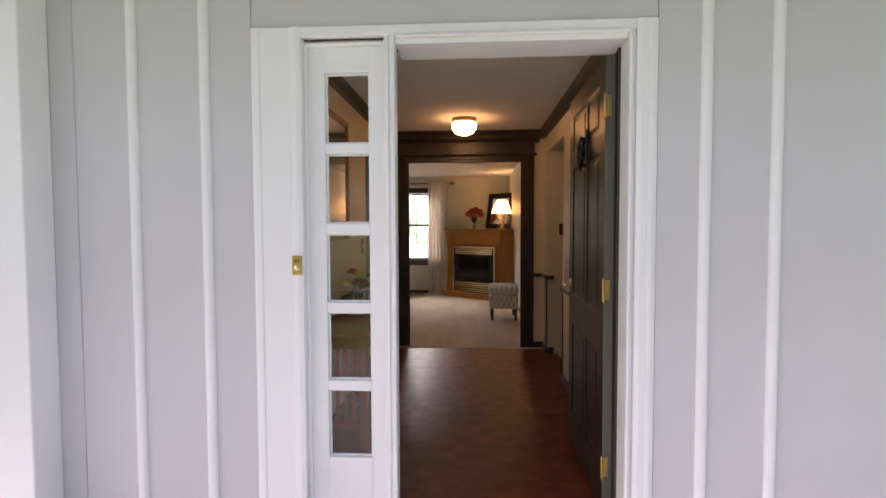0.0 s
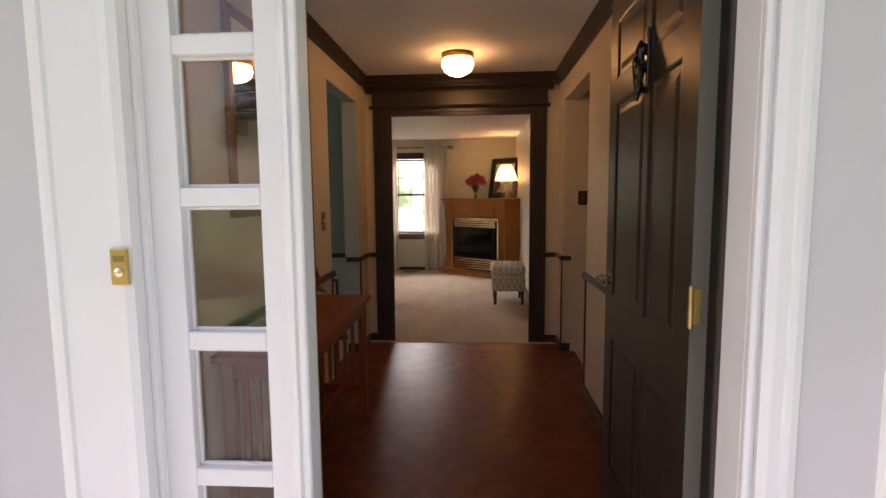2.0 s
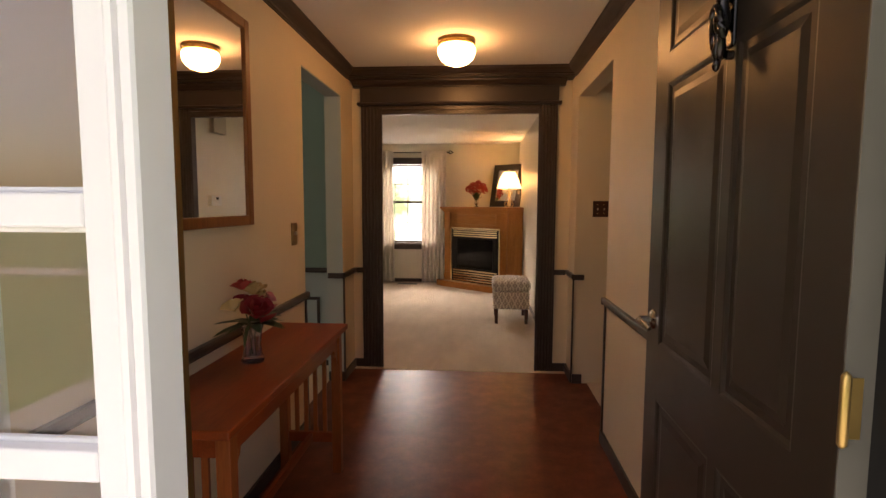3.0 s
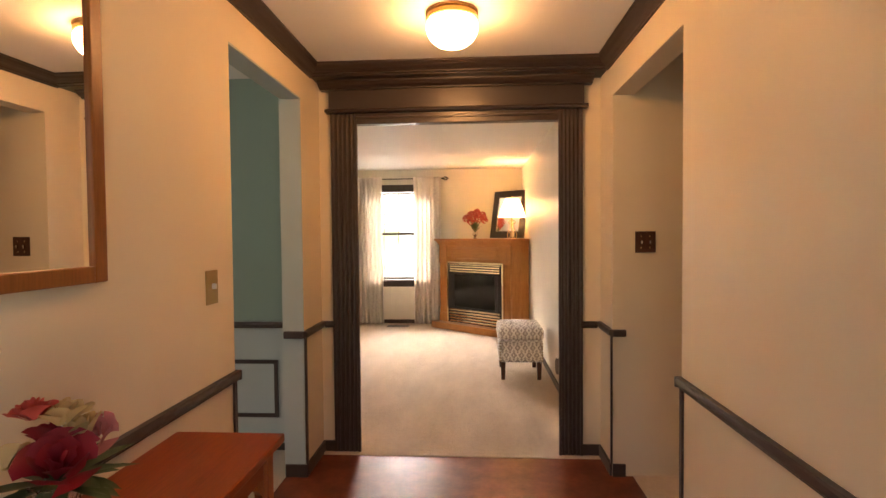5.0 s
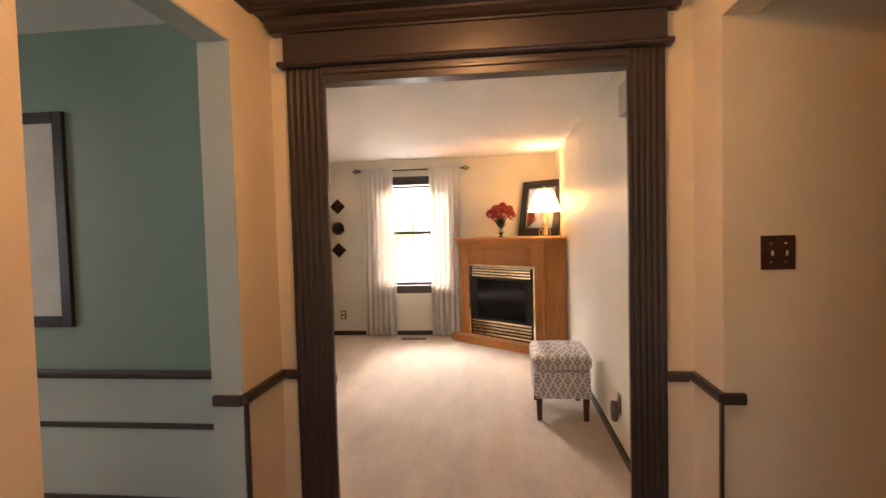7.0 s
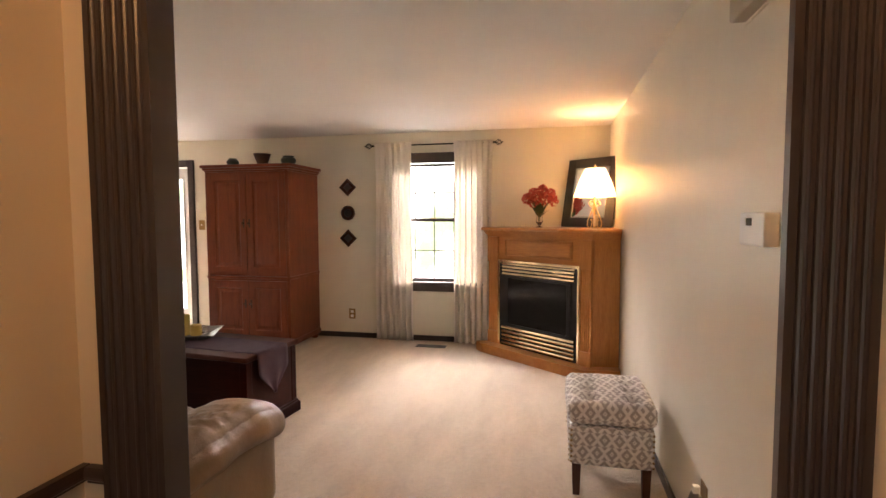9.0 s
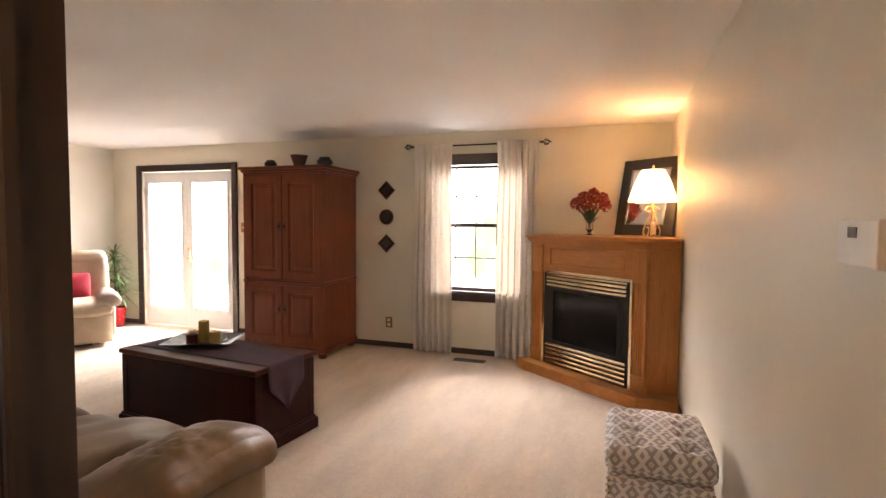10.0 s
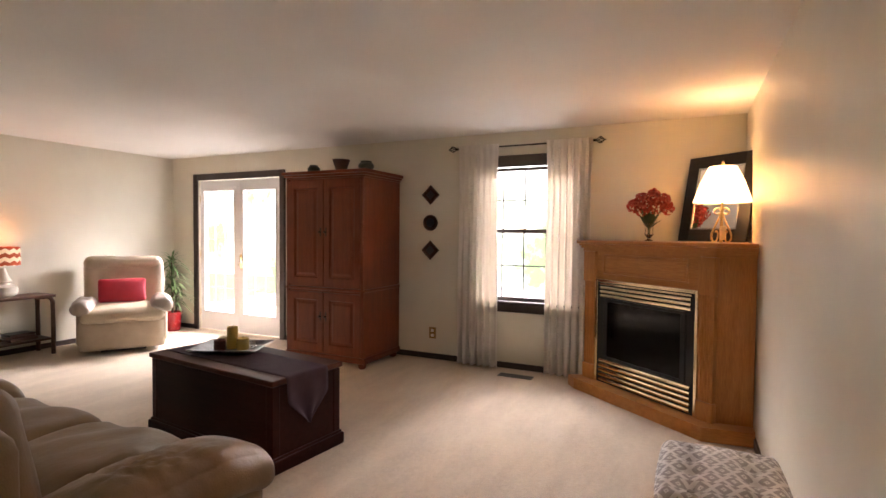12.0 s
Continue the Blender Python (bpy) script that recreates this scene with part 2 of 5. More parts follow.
def sweep(points, radius, n=8, bm=None, closed=False):
    """A round tube along points; radius is a number or one per point."""
    bm = bm or bmesh.new()
    pts = [Vector(p) for p in points]
    rings, up = [], Vector((0.013, 0.021, 1))
    for i, p in enumerate(pts):
        a, b = (pts[i - 1], pts[(i + 1) % len(pts)]) if closed else (pts[max(i - 1, 0)], pts[min(i + 1, len(pts) - 1)])
        d = (b - a).normalized()
        s = d.cross(up)
        s = s.normalized() if s.length > 0.05 else d.cross(Vector((1, 0, 0))).normalized()
        t = s.cross(d)
        r = radius[i] if isinstance(radius, (list, tuple)) else radius
        rings.append([bm.verts.new(p + r * (math.cos(2 * math.pi * k / n) * s + math.sin(2 * math.pi * k / n) * t)) for k in range(n)])
    pairs = list(zip(rings, rings[1:])) + ([(rings[-1], rings[0])] if closed else [])
    for a, b in pairs:
        for k in range(n):
            bm.faces.new((a[k], a[(k + 1) % n], b[(k + 1) % n], b[k]))
    if not closed:
        bm.faces.new(list(reversed(rings[0])))
        bm.faces.new(rings[-1])
    return bm


def extrude(poly, axis, a, b, bm=None):
    """Extrude a closed polygon. axis x: poly holds (y, z); y: (x, z); z: (x, y)."""
    bm = bm or bmesh.new()

    def at(p, t):
        return {"x": (t, p[0], p[1]), "y": (p[0], t, p[1]), "z": (p[0], p[1], t)}[axis]

    lo, hi = [bm.verts.new(at(p, a)) for p in poly], [bm.verts.new(at(p, b)) for p in poly]
    n = len(poly)
    bm.faces.new(list(reversed(lo)))
    bm.faces.new(hi)
    for i in range(n):
        bm.faces.new((lo[i], lo[(i + 1) % n], hi[(i + 1) % n], hi[i]))
    return bm


def part(name, bm, material, parent=None, label="", smooth=False, at=None):
    bmesh.ops.recalc_face_normals(bm, faces=bm.faces)
    me = bpy.data.meshes.new(name)
    bm.to_mesh(me)
    bm.free()
    me.materials.append(material)
    if smooth:
        for p in me.polygons:
            p.use_smooth = True
    ob = new(name, me)
    if parent:
        ob.parent = parent
    if at is not None:
        ob.matrix_local = at
    if label:
        ob["label"] = label
    return ob


def smooth_by_angle(ob, degrees=40):
    ob.data.set_sharp_from_angle(angle=radians(degrees))
    return ob


def round_part(name, bm, material, parent=None, label="", at=None, degrees=40):
    return smooth_by_angle(part(name, bm, material, parent, label, True, at), degrees)


def thing(name, m, label, category, group="", kind=""):
    ob = new(name)
    ob.empty_display_size = 0.1
    ob.matrix_world = m
    return tagged(ob, label, category, group, kind)


def structure(name, bm, material, label, category):
    return tagged(part(name, bm, material), label, category, "", "structure")


def soft_block(sx, sy, sz, r=0.06, cuts=10, puff=0.0, lumps=0.0, seed=0.0, freq=5.0):
    """A cushion-like block centred on the origin in x and y, standing on z = 0, with rounded edges, bulge and creases."""
    bm = bmesh.new()
    bmesh.ops.create_cube(bm, size=2.0)
    bmesh.ops.subdivide_edges(bm, edges=bm.edges[:], cuts=cuts, use_grid_fill=True)
    hx, hy, hz = sx / 2, sy / 2, sz / 2
    for v in bm.verts:
        c = v.co.copy()
        p = Vector((c.x * hx, c.y * hy, c.z * hz))
        q = Vector([max(-h + r, min(h - r, a)) for a, h in zip(p, (hx, hy, hz))])
        d = p - q
        if d.length > 1e-6:
            p = q + d.normalized() * r
        b = (1 - c.x ** 2) * (1 - c.y ** 2)
        p.z += puff * b * (1 if c.z > 0 else -0.15)
        p.x += puff * 0.4 * (1 - c.y ** 2) * (1 - c.z ** 2) * (1 if c.x > 0 else -1)
        if lumps:
            n = noise.noise(Vector((p.x * freq + seed, p.y * freq, p.z * freq * 0.6)))
            p += d.normalized() * n * lumps if d.length > 1e-6 else Vector((0, 0, n * lumps))
        v.co = p + Vector((0, 0, hz))
    return bm


# ---- the setting ----
YF, YI = 1.93, 2.14            # facade face, inner face of the front wall
XL, XR = -0.795, 0.944         # hall walls
YE, YP = 5.47, 5.58            # partition to the living room, both faces
YB, LX, RX = 10.12, -6.12, 0.90  # living room: back, left and right walls
H = 2.37

# exterior front wall with one opening for the sidelight and the door
bm = bmesh.new()
add_box(bm, -6.4, -0.57, YF + 0.03, YI, -0.15, 2.75)
add_box(bm, 0.835, 4.2, YF + 0.03, YI, -0.15, 2.75)
add_box(bm, -0.57, 0.835, YF + 0.03, YI, 2.19, 2.75)
wall_front = structure("wall_front", bm, TRIM_W, "white painted front wall with the entrance opening", "wall")

# hall walls
bm = bmesh.new()
add_box(bm, XL - 0.115, XL, YI, 4.285, 0, H)
add_box(bm, XL - 0.115, XL, 4.285, 5.13, 2.15, H)
add_box(bm, XL - 0.115, XL, 5.13, YE, 0, H)
structure("wall_hall_west", bm, HALL, "cream painted hall wall with a plain opening", "wall")
bm = bmesh.new()
add_box(bm, XR, XR + 0.115, YI, 4.242, 0, H)
add_box(bm, XR, XR + 0.115, 4.242, 5.205, 2.14, H)
add_box(bm, XR, 3.6, 5.205, YE, 0, H)
structure("wall_hall_east", bm, HALL, "cream painted hall wall with a plain opening", "wall")
bm = bmesh.new()
add_box(bm, XR + 0.115, 3.6, 4.0, 4.1, 0, H)
add_box(bm, 3.6, 3.7, 4.0, YE, 0, H)
structure("wall_passage", bm, HALL, "cream painted side passage wall", "wall")

# partition with the wide cased opening
bm = bmesh.new()
add_box(bm, -0.91, -0.62, YE, YP, 0, H)
add_box(bm, 0.755, 3.7, YE, YP, 0, H)
add_box(bm, -0.62, 0.755, YE, YP, 2.10, H)
structure("wall_partition", bm, HALL, "cream partition wall with a wide cased opening", "wall")
structure("wall_living_south", box(-6.32, -0.91, YE + 0.012, YP, 0, H), LIVING, "ivory painted living room wall", "wall")
structure("wall_living_skin", box(-0.91, -0.62, YP, YP + 0.006, 0, H), LIVING, "ivory painted living room wall", "wall")
structure("wall_living_skin_east", box(0.755, RX, YP, YP + 0.006, 0, H), LIVING, "ivory painted living room wall", "wall")

# living room shell
WX0, WX1, WZ0, WZ1 = -1.50, -0.50, 0.66, 2.06   # window opening
DX0, DX1, DZ1 = -5.60, -4.13, 2.05               # garden door opening
bm = bmesh.new()
for x0, x1, z0, z1 in ((LX - 0.2, DX0, 0, H), (DX0, DX1, DZ1, H), (DX1, WX0, 0, H), (WX0, WX1, 0, WZ0), (WX0, WX1, WZ1, H), (WX1, RX + 0.2, 0, H)):
    add_box(bm, x0, x1, YB, YB + 0.16, z0, z1)
structure("wall_living_north", bm, LIVING, "ivory painted wall with a window and garden doors", "wall")
structure("wall_living_west", box(LX - 0.2, LX, YP, YB, 0, H), LIVING, "ivory painted end wall of the living room", "wall")
structure("wall_living_east", box(RX, RX + 0.2, YP + 0.006, YB, 0, H), LIVING, "ivory painted side wall beside the fireplace", "wall")

# dining room shell
structure("wall_dining_north", box(-4.6, -0.91, YE, YE + 0.012, 0.83, H), TEAL, "sage teal upper wall of the dining room", "wall")
structure("wall_dining_dado", box(-4.6, -0.91, YE, YE + 0.012, 0, 0.79), TEAL_LOW, "pale grey green wall below the chair rail", "wall")
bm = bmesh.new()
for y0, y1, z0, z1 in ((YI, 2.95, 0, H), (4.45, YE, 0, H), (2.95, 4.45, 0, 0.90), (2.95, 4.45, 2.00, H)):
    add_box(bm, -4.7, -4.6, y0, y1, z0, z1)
structure("wall_dining_west", bm, TEAL, "sage teal end wall of the dining room with an added window", "wall")
# Unseen window, added to hold the dining room's fill lamp.
dwin = thing("added_window", pose(0, 0, 0), "white framed dining room window, added out of view", "window", kind="structure")
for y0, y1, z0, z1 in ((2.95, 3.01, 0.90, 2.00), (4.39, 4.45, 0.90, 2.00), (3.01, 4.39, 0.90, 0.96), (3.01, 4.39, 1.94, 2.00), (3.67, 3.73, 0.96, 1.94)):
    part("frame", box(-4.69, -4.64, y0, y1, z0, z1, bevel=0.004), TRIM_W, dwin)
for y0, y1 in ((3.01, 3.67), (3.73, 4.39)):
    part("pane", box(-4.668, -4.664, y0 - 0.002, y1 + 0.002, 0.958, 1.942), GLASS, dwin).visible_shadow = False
structure("wall_dining_east", box(XL - 0.125, XL - 0.115, YI, 4.285, 0, H), TEAL, "sage teal dining side of the hall wall", "wall")
bm = bmesh.new()
add_box(bm, XL - 0.115, XL - 0.002, 5.122, 5.13, 0, 2.15)
add_box(bm, XL - 0.115, XL - 0.002, 4.285, 5.122, 2.142, 2.15)
add_box(bm, XL - 0.122, XL - 0.115, 5.122, YE, 0, H)
structure("opening_lining", bm, TEAL_LOW, "pale grey green lining of the dining opening", "wall")

# floors and ceilings
structure("floor_hall", box(XL - 0.115, XR + 0.115, YI, 5.415, -0.1, 0), FLOOR, "glossy red-brown mottled hall floor", "floor")
structure("floor_sill", box(-0.57, 0.835, YF, YI, -0.1, 0.0), FLOOR, "red-brown floor at the entrance sill", "floor")
structure("floor_living", box(LX - 0.2, RX + 0.2, 5.415, YB + 0.16, -0.1, 0.006), CARPET, "beige cut-pile wall-to-wall carpet", "carpet")
structure("floor_passage", box(XR + 0.115, 3.7, 4.0, 5.415, -0.1, 0.006), CARPET, "beige carpet in the side passage", "carpet")
structure("floor_dining", box(-4.7, XL - 0.115, YI, 5.415, -0.1, 0.006), CARPET, "beige carpet in the dining room", "carpet")
structure("ceiling_hall", box(XL - 0.115, 3.7, YI, YE, H, H + 0.12), CEIL, "white textured hall ceiling", "ceiling")
structure("ceiling_dining", box(-4.7, XL - 0.115, YI, YE, H, H + 0.12), CEIL, "white dining room ceiling", "ceiling")
structure("ceiling_living", box(LX - 0.2, 3.7, YE, YB + 0.16, H, H + 0.12), CEIL, "white textured living room ceiling", "ceiling")
structure("roof", box(-6.6, 4.4, 0.9, YB + 0.3, 2.76, 2.95), CONCRETE, "plain closed roof over the house", "roof")
structure("porch_floor", box(-3.0, 3.0, -1.6, YF, -0.25, -0.10), CONCRETE, "grey concrete porch slab", "porch")

# ---- hall trim ----


def crown_profile(w, h):
    """Crown section as (out, down) from the corner of wall and ceiling."""
    return [(0, 0), (w, 0), (w, 0.10 * h), (0.90 * w, 0.16 * h), (0.80 * w, 0.34 * h), (0.62 * w, 0.50 * h), (0.40 * w, 0.62 * h), (0.26 * w, 0.74 * h), (0.22 * w, 0.86 * h), (0.12 * w, 0.90 * h), (0.12 * w, h), (0, h)]


CW, CH = 0.080, 0.062
prof = crown_profile(CW, CH)
structure("crown_west", extrude([(XL + o, H - d) for o, d in prof], "y", YI, 5.30), BROWN, "dark brown crown moulding", "moulding")
structure("crown_east", extrude([(XR - o, H - d) for o, d in prof], "y", YI, 5.30), BROWN, "dark brown crown moulding", "moulding")
structure("crown_south", extrude([(YI + o, H - d) for o, d in prof], "x", XL + 0.01, XR - 0.01), BROWN, "dark brown crown moulding", "moulding")

# entablature over the wide opening: crown, cap, frieze, ledge, header and two fluted pilasters
ent = thing("entablature", pose(0, 0, 0), "dark brown crown, frieze and fluted pilasters framing the wide opening", "door casing", kind="structure")
p2 = [(YE, H), (5.195, H), (5.195, H - 0.009), (5.215, H - 0.015), (5.230, H - 0.025), (5.255, H - 0.034), (5.275, H - 0.038), (5.275, H - 0.045), (5.30, H - 0.048), (5.30, H - 0.053), (YE, H - 0.053)]
part("crown", extrude(p2, "x", XL + 0.001, XR - 0.001), BROWN, ent)
cap = [(YE, 2.317), (5.368, 2.317), (5.368, 2.306), (5.378, 2.301), (5.390, 2.290), (5.408, 2.283), (5.417, 2.280), (5.417, 2.272), (YE, 2.272)]
part("cap", extrude(cap, "x", -0.775, 0.885), BROWN, ent)
part("frieze", box(-0.722, 0.838, 5.432, YE, 2.155, 2.272, bevel=0.002), BROWN, ent)
part("header_bead", extrude([(5.444, 2.112), (5.436, 2.108), (5.436, 2.098), (5.444, 2.094)], "x", -0.551, 0.687), BROWN, ent)
led = [(YE, 2.155), (5.418, 2.155), (5.409, 2.150), (5.406, 2.1435), (5.409, 2.137), (5.418, 2.132), (YE, 2.132)]
part("ledge", extrude(led, "x", -0.742, 0.858), BROWN, ent)
part("header", box(-0.551, 0.687, 5.444, YE, 2.064, 2.132, bevel=0.003), BROWN, ent)


def pilaster(x0, x1, name):
    """Board with five round flutes on its face."""
    w, n = x1 - x0, 5
    pts = [(x0, YE), (x0, 5.448)]
    lip = 0.012
    step = (w - 2 * lip) / n
    for i in range(n):
        a = x0 + lip + i * step
        for k in range(7):
            t = math.pi * k / 6
            pts.append((a + step / 2 - (step / 2 - 0.003) * math.cos(t), 5.448 + 0.009 * math.sin(t)))
    pts += [(x1, 5.448), (x1, YE)]
    return part(name, extrude(pts, "z", 0.0, 2.132), BROWN, ent)


pilaster(-0.717, -0.5515, "pilaster")
pilaster(0.6875, 0.832, "pilaster")
part("jamb", box(-0.62, -0.602, YE, YP + 0.012, 0, 2.10, bevel=0.002), BROWN, ent)
part("jamb", box(0.735, 0.755, YE, YP + 0.012, 0, 2.10, bevel=0.002), BROWN, ent)
part("head_jamb", box(-0.602, 0.735, YE, YP + 0.012, 2.082, 2.10, bevel=0.002), BROWN, ent)
part("casing", box(-0.69, -0.62, YP + 0.006, YP + 0.022, 0, 2.17, bevel=0.003), BROWN, ent)
part("casing", box(0.755, 0.825, YP + 0.006, YP + 0.022, 0, 2.17, bevel=0.003), BROWN, ent)
part("casing", box(-0.62, 0.755, YP + 0.006, YP + 0.022, 2.10, 2.17, bevel=0.003), BROWN, ent)

# chair rails, corner strips and baseboards in the hall
RZ0, RZ1, RD = 0.795, 0.836, 0.024


def rail_profile(z0=RZ0, z1=RZ1, d=RD):
    return [(0, z0), (d * 0.55, z0), (d * 0.62, z0 + 0.006), (d * 0.92, z0 + 0.012), (d, z0 + 0.020), (d * 0.96, z1 - 0.008), (d * 0.8, z1), (0, z1)]


def trim(name, bm, label="dark brown painted trim", mat=None):
    return structure(name, bm, mat or BROWN, label, "trim")


trim("chair_rail_west", extrude([(XL + o, z) for o, z in rail_profile()], "y", YI, 4.285), "dark brown chair rail")
trim("chair_rail_east", extrude([(XR - o, z) for o, z in rail_profile()], "y", YI, 4.242), "dark brown chair rail")
trim("chair_rail_pier_west", extrude([(XL + o, z) for o, z in rail_profile()], "y", 5.108, YE), "dark brown chair rail")
trim("chair_rail_pier_east", extrude([(XR - o, z) for o, z in rail_profile()], "y", 5.183, YE), "dark brown chair rail")
trim("chair_rail_end_west", extrude([(YE - o, z) for o, z in rail_profile()], "x", XL + RD, -0.717), "dark brown chair rail")
trim("chair_rail_end_east", extrude([(YE - o, z) for o, z in rail_profile()], "x", 0.832, XR - RD), "dark brown chair rail")
trim("chair_rail_return_west", box(XL - 0.112, XL, 5.098, 5.122, RZ0, RZ1, bevel=0.006), "short dark brown chair rail return")
trim("chair_rail_return_east", box(XR, 1.016, 5.181, 5.205, RZ0, RZ1, bevel=0.006), "short dark brown chair rail return")
trim("chair_rail_nose_west", box(XL - 0.105, XL + RD, 4.2855, 4.303, RZ0, RZ1, bevel=0.006), "dark brown chair rail end")
trim("chair_rail_nose_east", box(XR - RD, XR + 0.105, 4.2425, 4.259, RZ0, RZ1, bevel=0.006), "dark brown chair rail end")
for name, x0, x1, y0, y1 in (("corner_strip_west", XL, XL + 0.010, 4.262, 4.284), ("corner_strip_east", XR - 0.010, XR, 4.219, 4.241), ("corner_strip_pier_west", XL - 0.002, XL + 0.010, 5.126, 5.148), ("corner_strip_pier_east", XR - 0.010, XR, 5.196, 5.218)):
    trim(name, box(x0, x1, y0, y1, 0.072, RZ0, bevel=0.002), "thin dark brown corner strip")
for name, a in (("baseboard_west", (XL, XL + 0.014, YI, 4.285)), ("baseboard_east", (XR - 0.014, XR, YI, 4.242)), ("baseboard_pier_west", (XL, XL + 0.014, 5.13, YE)), ("baseboard_pier_east", (XR - 0.014, XR, 5.205, YE)), ("baseboard_end_west", (XL + 0.014, -0.717, YE - 0.014, YE)), ("baseboard_end_east", (0.832, XR - 0.014, YE - 0.014, YE)), ("baseboard_passage", (XR, 1.016, 5.191, 5.205)), ("baseboard_return_west", (XL - 0.115, XL + 0.014, 5.108, 5.122))):
    trim(name, box(*a, 0, 0.072, bevel=0.003), "low dark brown baseboard")

# dining room trim seen through the opening
trim("dining_chair_rail", extrude([(YE - o, z) for o, z in rail_profile(0.79, 0.83)], "x", -4.6, XL - 0.122), "dark brown chair rail")
trim("dining_baseboard", box(-4.6, XL - 0.122, YE - 0.014, YE, 0, 0.05, bevel=0.003), "low dark brown baseboard")
frame_m = thing("panel_moulding", pose(0, 0, 0), "dark brown rectangular panel moulding on the dado", "moulding", kind="structure")
for name, a in (("rail", (-2.30, -1.085, 0.560, 0.585)), ("rail", (-2.30, -1.085, 0.215, 0.240)), ("stile", (-1.110, -1.085, 0.240, 0.560)), ("stile", (-2.30, -2.275, 0.240, 0.560))):
    part(name, box(a[0], a[1], YE - 0.012, YE, a[2], a[3], bevel=0.003), BROWN, frame_m)

# living room baseboards
for name, a in (("baseboard_north_a", (LX, DX0 - 0.09, YB - 0.014, YB)), ("baseboard_north_b", (DX1 + 0.09, 0.0, YB - 0.014, YB)), ("baseboard_living_west", (LX, LX + 0.014, YP, YB - 0.014)), ("baseboard_living_east", (RX - 0.014, RX, YP + 0.03, YB))):
    trim(name, box(*a, 0, 0.065, bevel=0.003), "low dark brown baseboard")

# ---- entrance: siding, casing, sidelight, door ----
siding = tagged(new("siding"), "white vertical board siding with bevelled joints", "siding", "", "structure")
edges = [-3.40, -3.11, -2.82, -2.54, -2.25, -1.962, -1.590, -1.32, -0.995, -0.787]
edges_r = [0.921, 1.118, 1.400, 1.93, 2.21, 2.49, 2.77, 3.05]


def board_mesh(w, z0, z1):
    return extrude([(0.001, 0.03), (0.001, 0.004), (0.004, 0), (w - 0.004, 0), (w - 0.001, 0.004), (w - 0.001, 0.03)], "z", z0, z1)


def batten_mesh(z0, z1, w=0.046, d=0.020):
    """A rounded cover strip over a joint."""
    pts = [(-w / 2, 0.0)] + [(w / 2 * math.sin(a) * 0.94, -d * (0.35 + 0.65 * math.cos(a))) for a in [radians(-75 + 15 * k) for k in range(11)]] + [(w / 2, 0.0)]
    return extrude(pts, "z", z0, z1)


for es in (edges, edges_r):
    for a, b in zip(es, es[1:]):
        part("board", board_mesh(b - a, -0.1, 2.75), SIDING, siding, at=pose(a, YF, 0))
    for a in es[1:-1]:
        if -2.4 < a < -1.4:
            continue
        round_part("batten", batten_mesh(-0.1, 2.75), TRIM_W, siding, at=pose(a, YF, 0), degrees=50)
part("board", extrude([(0.003, 0.03), (0.003, 0), (1.705, 0), (1.705, 0.03)], "z", 2.205, 2.75), SIDING, siding, at=pose(-0.787, YF, 0))
part("corner_post", box(-2.35, -1.70, YF - 0.155, YF - 0.001, -0.1, 2.75, bevel=0.006), TRIM_W, siding)

df = thing("door_frame", pose(0, 0, 0), "white painted entrance frame with stepped casing", "door frame", kind="structure")


def casing_v(x0, x1, inner_right):
    w = x1 - x0
    prof = [(0, 0.03), (0, -0.006), (0.02, -0.014), (0.035, -0.014), (0.042, -0.008), (w - 0.05, -0.004), (w - 0.045, -0.013), (w - 0.02, -0.016), (w, -0.010), (w, 0.03)]
    if not inner_right:
        prof = [(w - p, q) for p, q in prof]
    return extrude([(x0 + p, YF + q) for p, q in prof], "z", -0.1, 2.205)


part("casing", casing_v(-0.787, -0.57, True), TRIM_W, df)
part("casing", casing_v(0.835, 0.9205, False), TRIM_W, df)
part("head_casing", box(-0.57, 0.835, YF - 0.012, YF + 0.03, 2.165, 2.205, bevel=0.003), TRIM_W, df)
part("jamb", box(0.803, 0.835, YF + 0.002, YI, 0, 2.165, bevel=0.002), TRIM_W, df)
mul = [(-0.214, 1.985), (-0.214, YF + 0.004), (-0.206, YF - 0.004), (-0.196, YF - 0.006), (-0.193, YF + 0.004), (-0.186, YF + 0.004), (-0.184, YF - 0.012), (-0.180, YF - 0.016), (-0.169, YF - 0.016), (-0.165, YF - 0.012), (-0.165, 1.985)]
part("mullion", extrude(mul, "z", 0, 2.165), TRIM_W, df)
for x0, x1 in ((-0.57, -0.556), (-0.226, -0.214)):
    part("sidelight_bead", box(x0, x1, 1.955, 1.980, 0, 2.150, bevel=0.004), TRIM_W, df)
part("sidelight_bead", box(-0.556, -0.226, 1.955, 1.980, 2.136, 2.150, bevel=0.004), TRIM_W, df)
part("head_bead", box(-0.165, 0.803, YF - 0.018, YF + 0.002, 2.150, 2.165, bevel=0.004), TRIM_W, df)
part("jamb_bead", box(0.803, 0.818, YF - 0.018, YF + 0.002, 0, 2.165, bevel=0.004), TRIM_W, df)
part("head_jamb", box(-0.165, 0.803, YF + 0.002, YI, 2.128, 2.165, bevel=0.002), TRIM_W, df)
part("stop_and_gap_shade", box(-0.200, -0.168, 1.985, 2.004, 0, 2.128), BRASS_OLD, df, "brass weather strip")
# Black strip on the jamb puts the hinge gap's shade into the colour.
part("stop_and_gap_shade", box(0.798, 0.803, 2.050, YI - 0.001, 0, 2.128), BLACK, df)
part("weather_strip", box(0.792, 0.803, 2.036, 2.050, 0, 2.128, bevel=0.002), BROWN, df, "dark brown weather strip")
part("threshold", box(-0.165, 0.803, YF - 0.04, YI, 0.0, 0.018, bevel=0.006), BRASS_OLD, df)
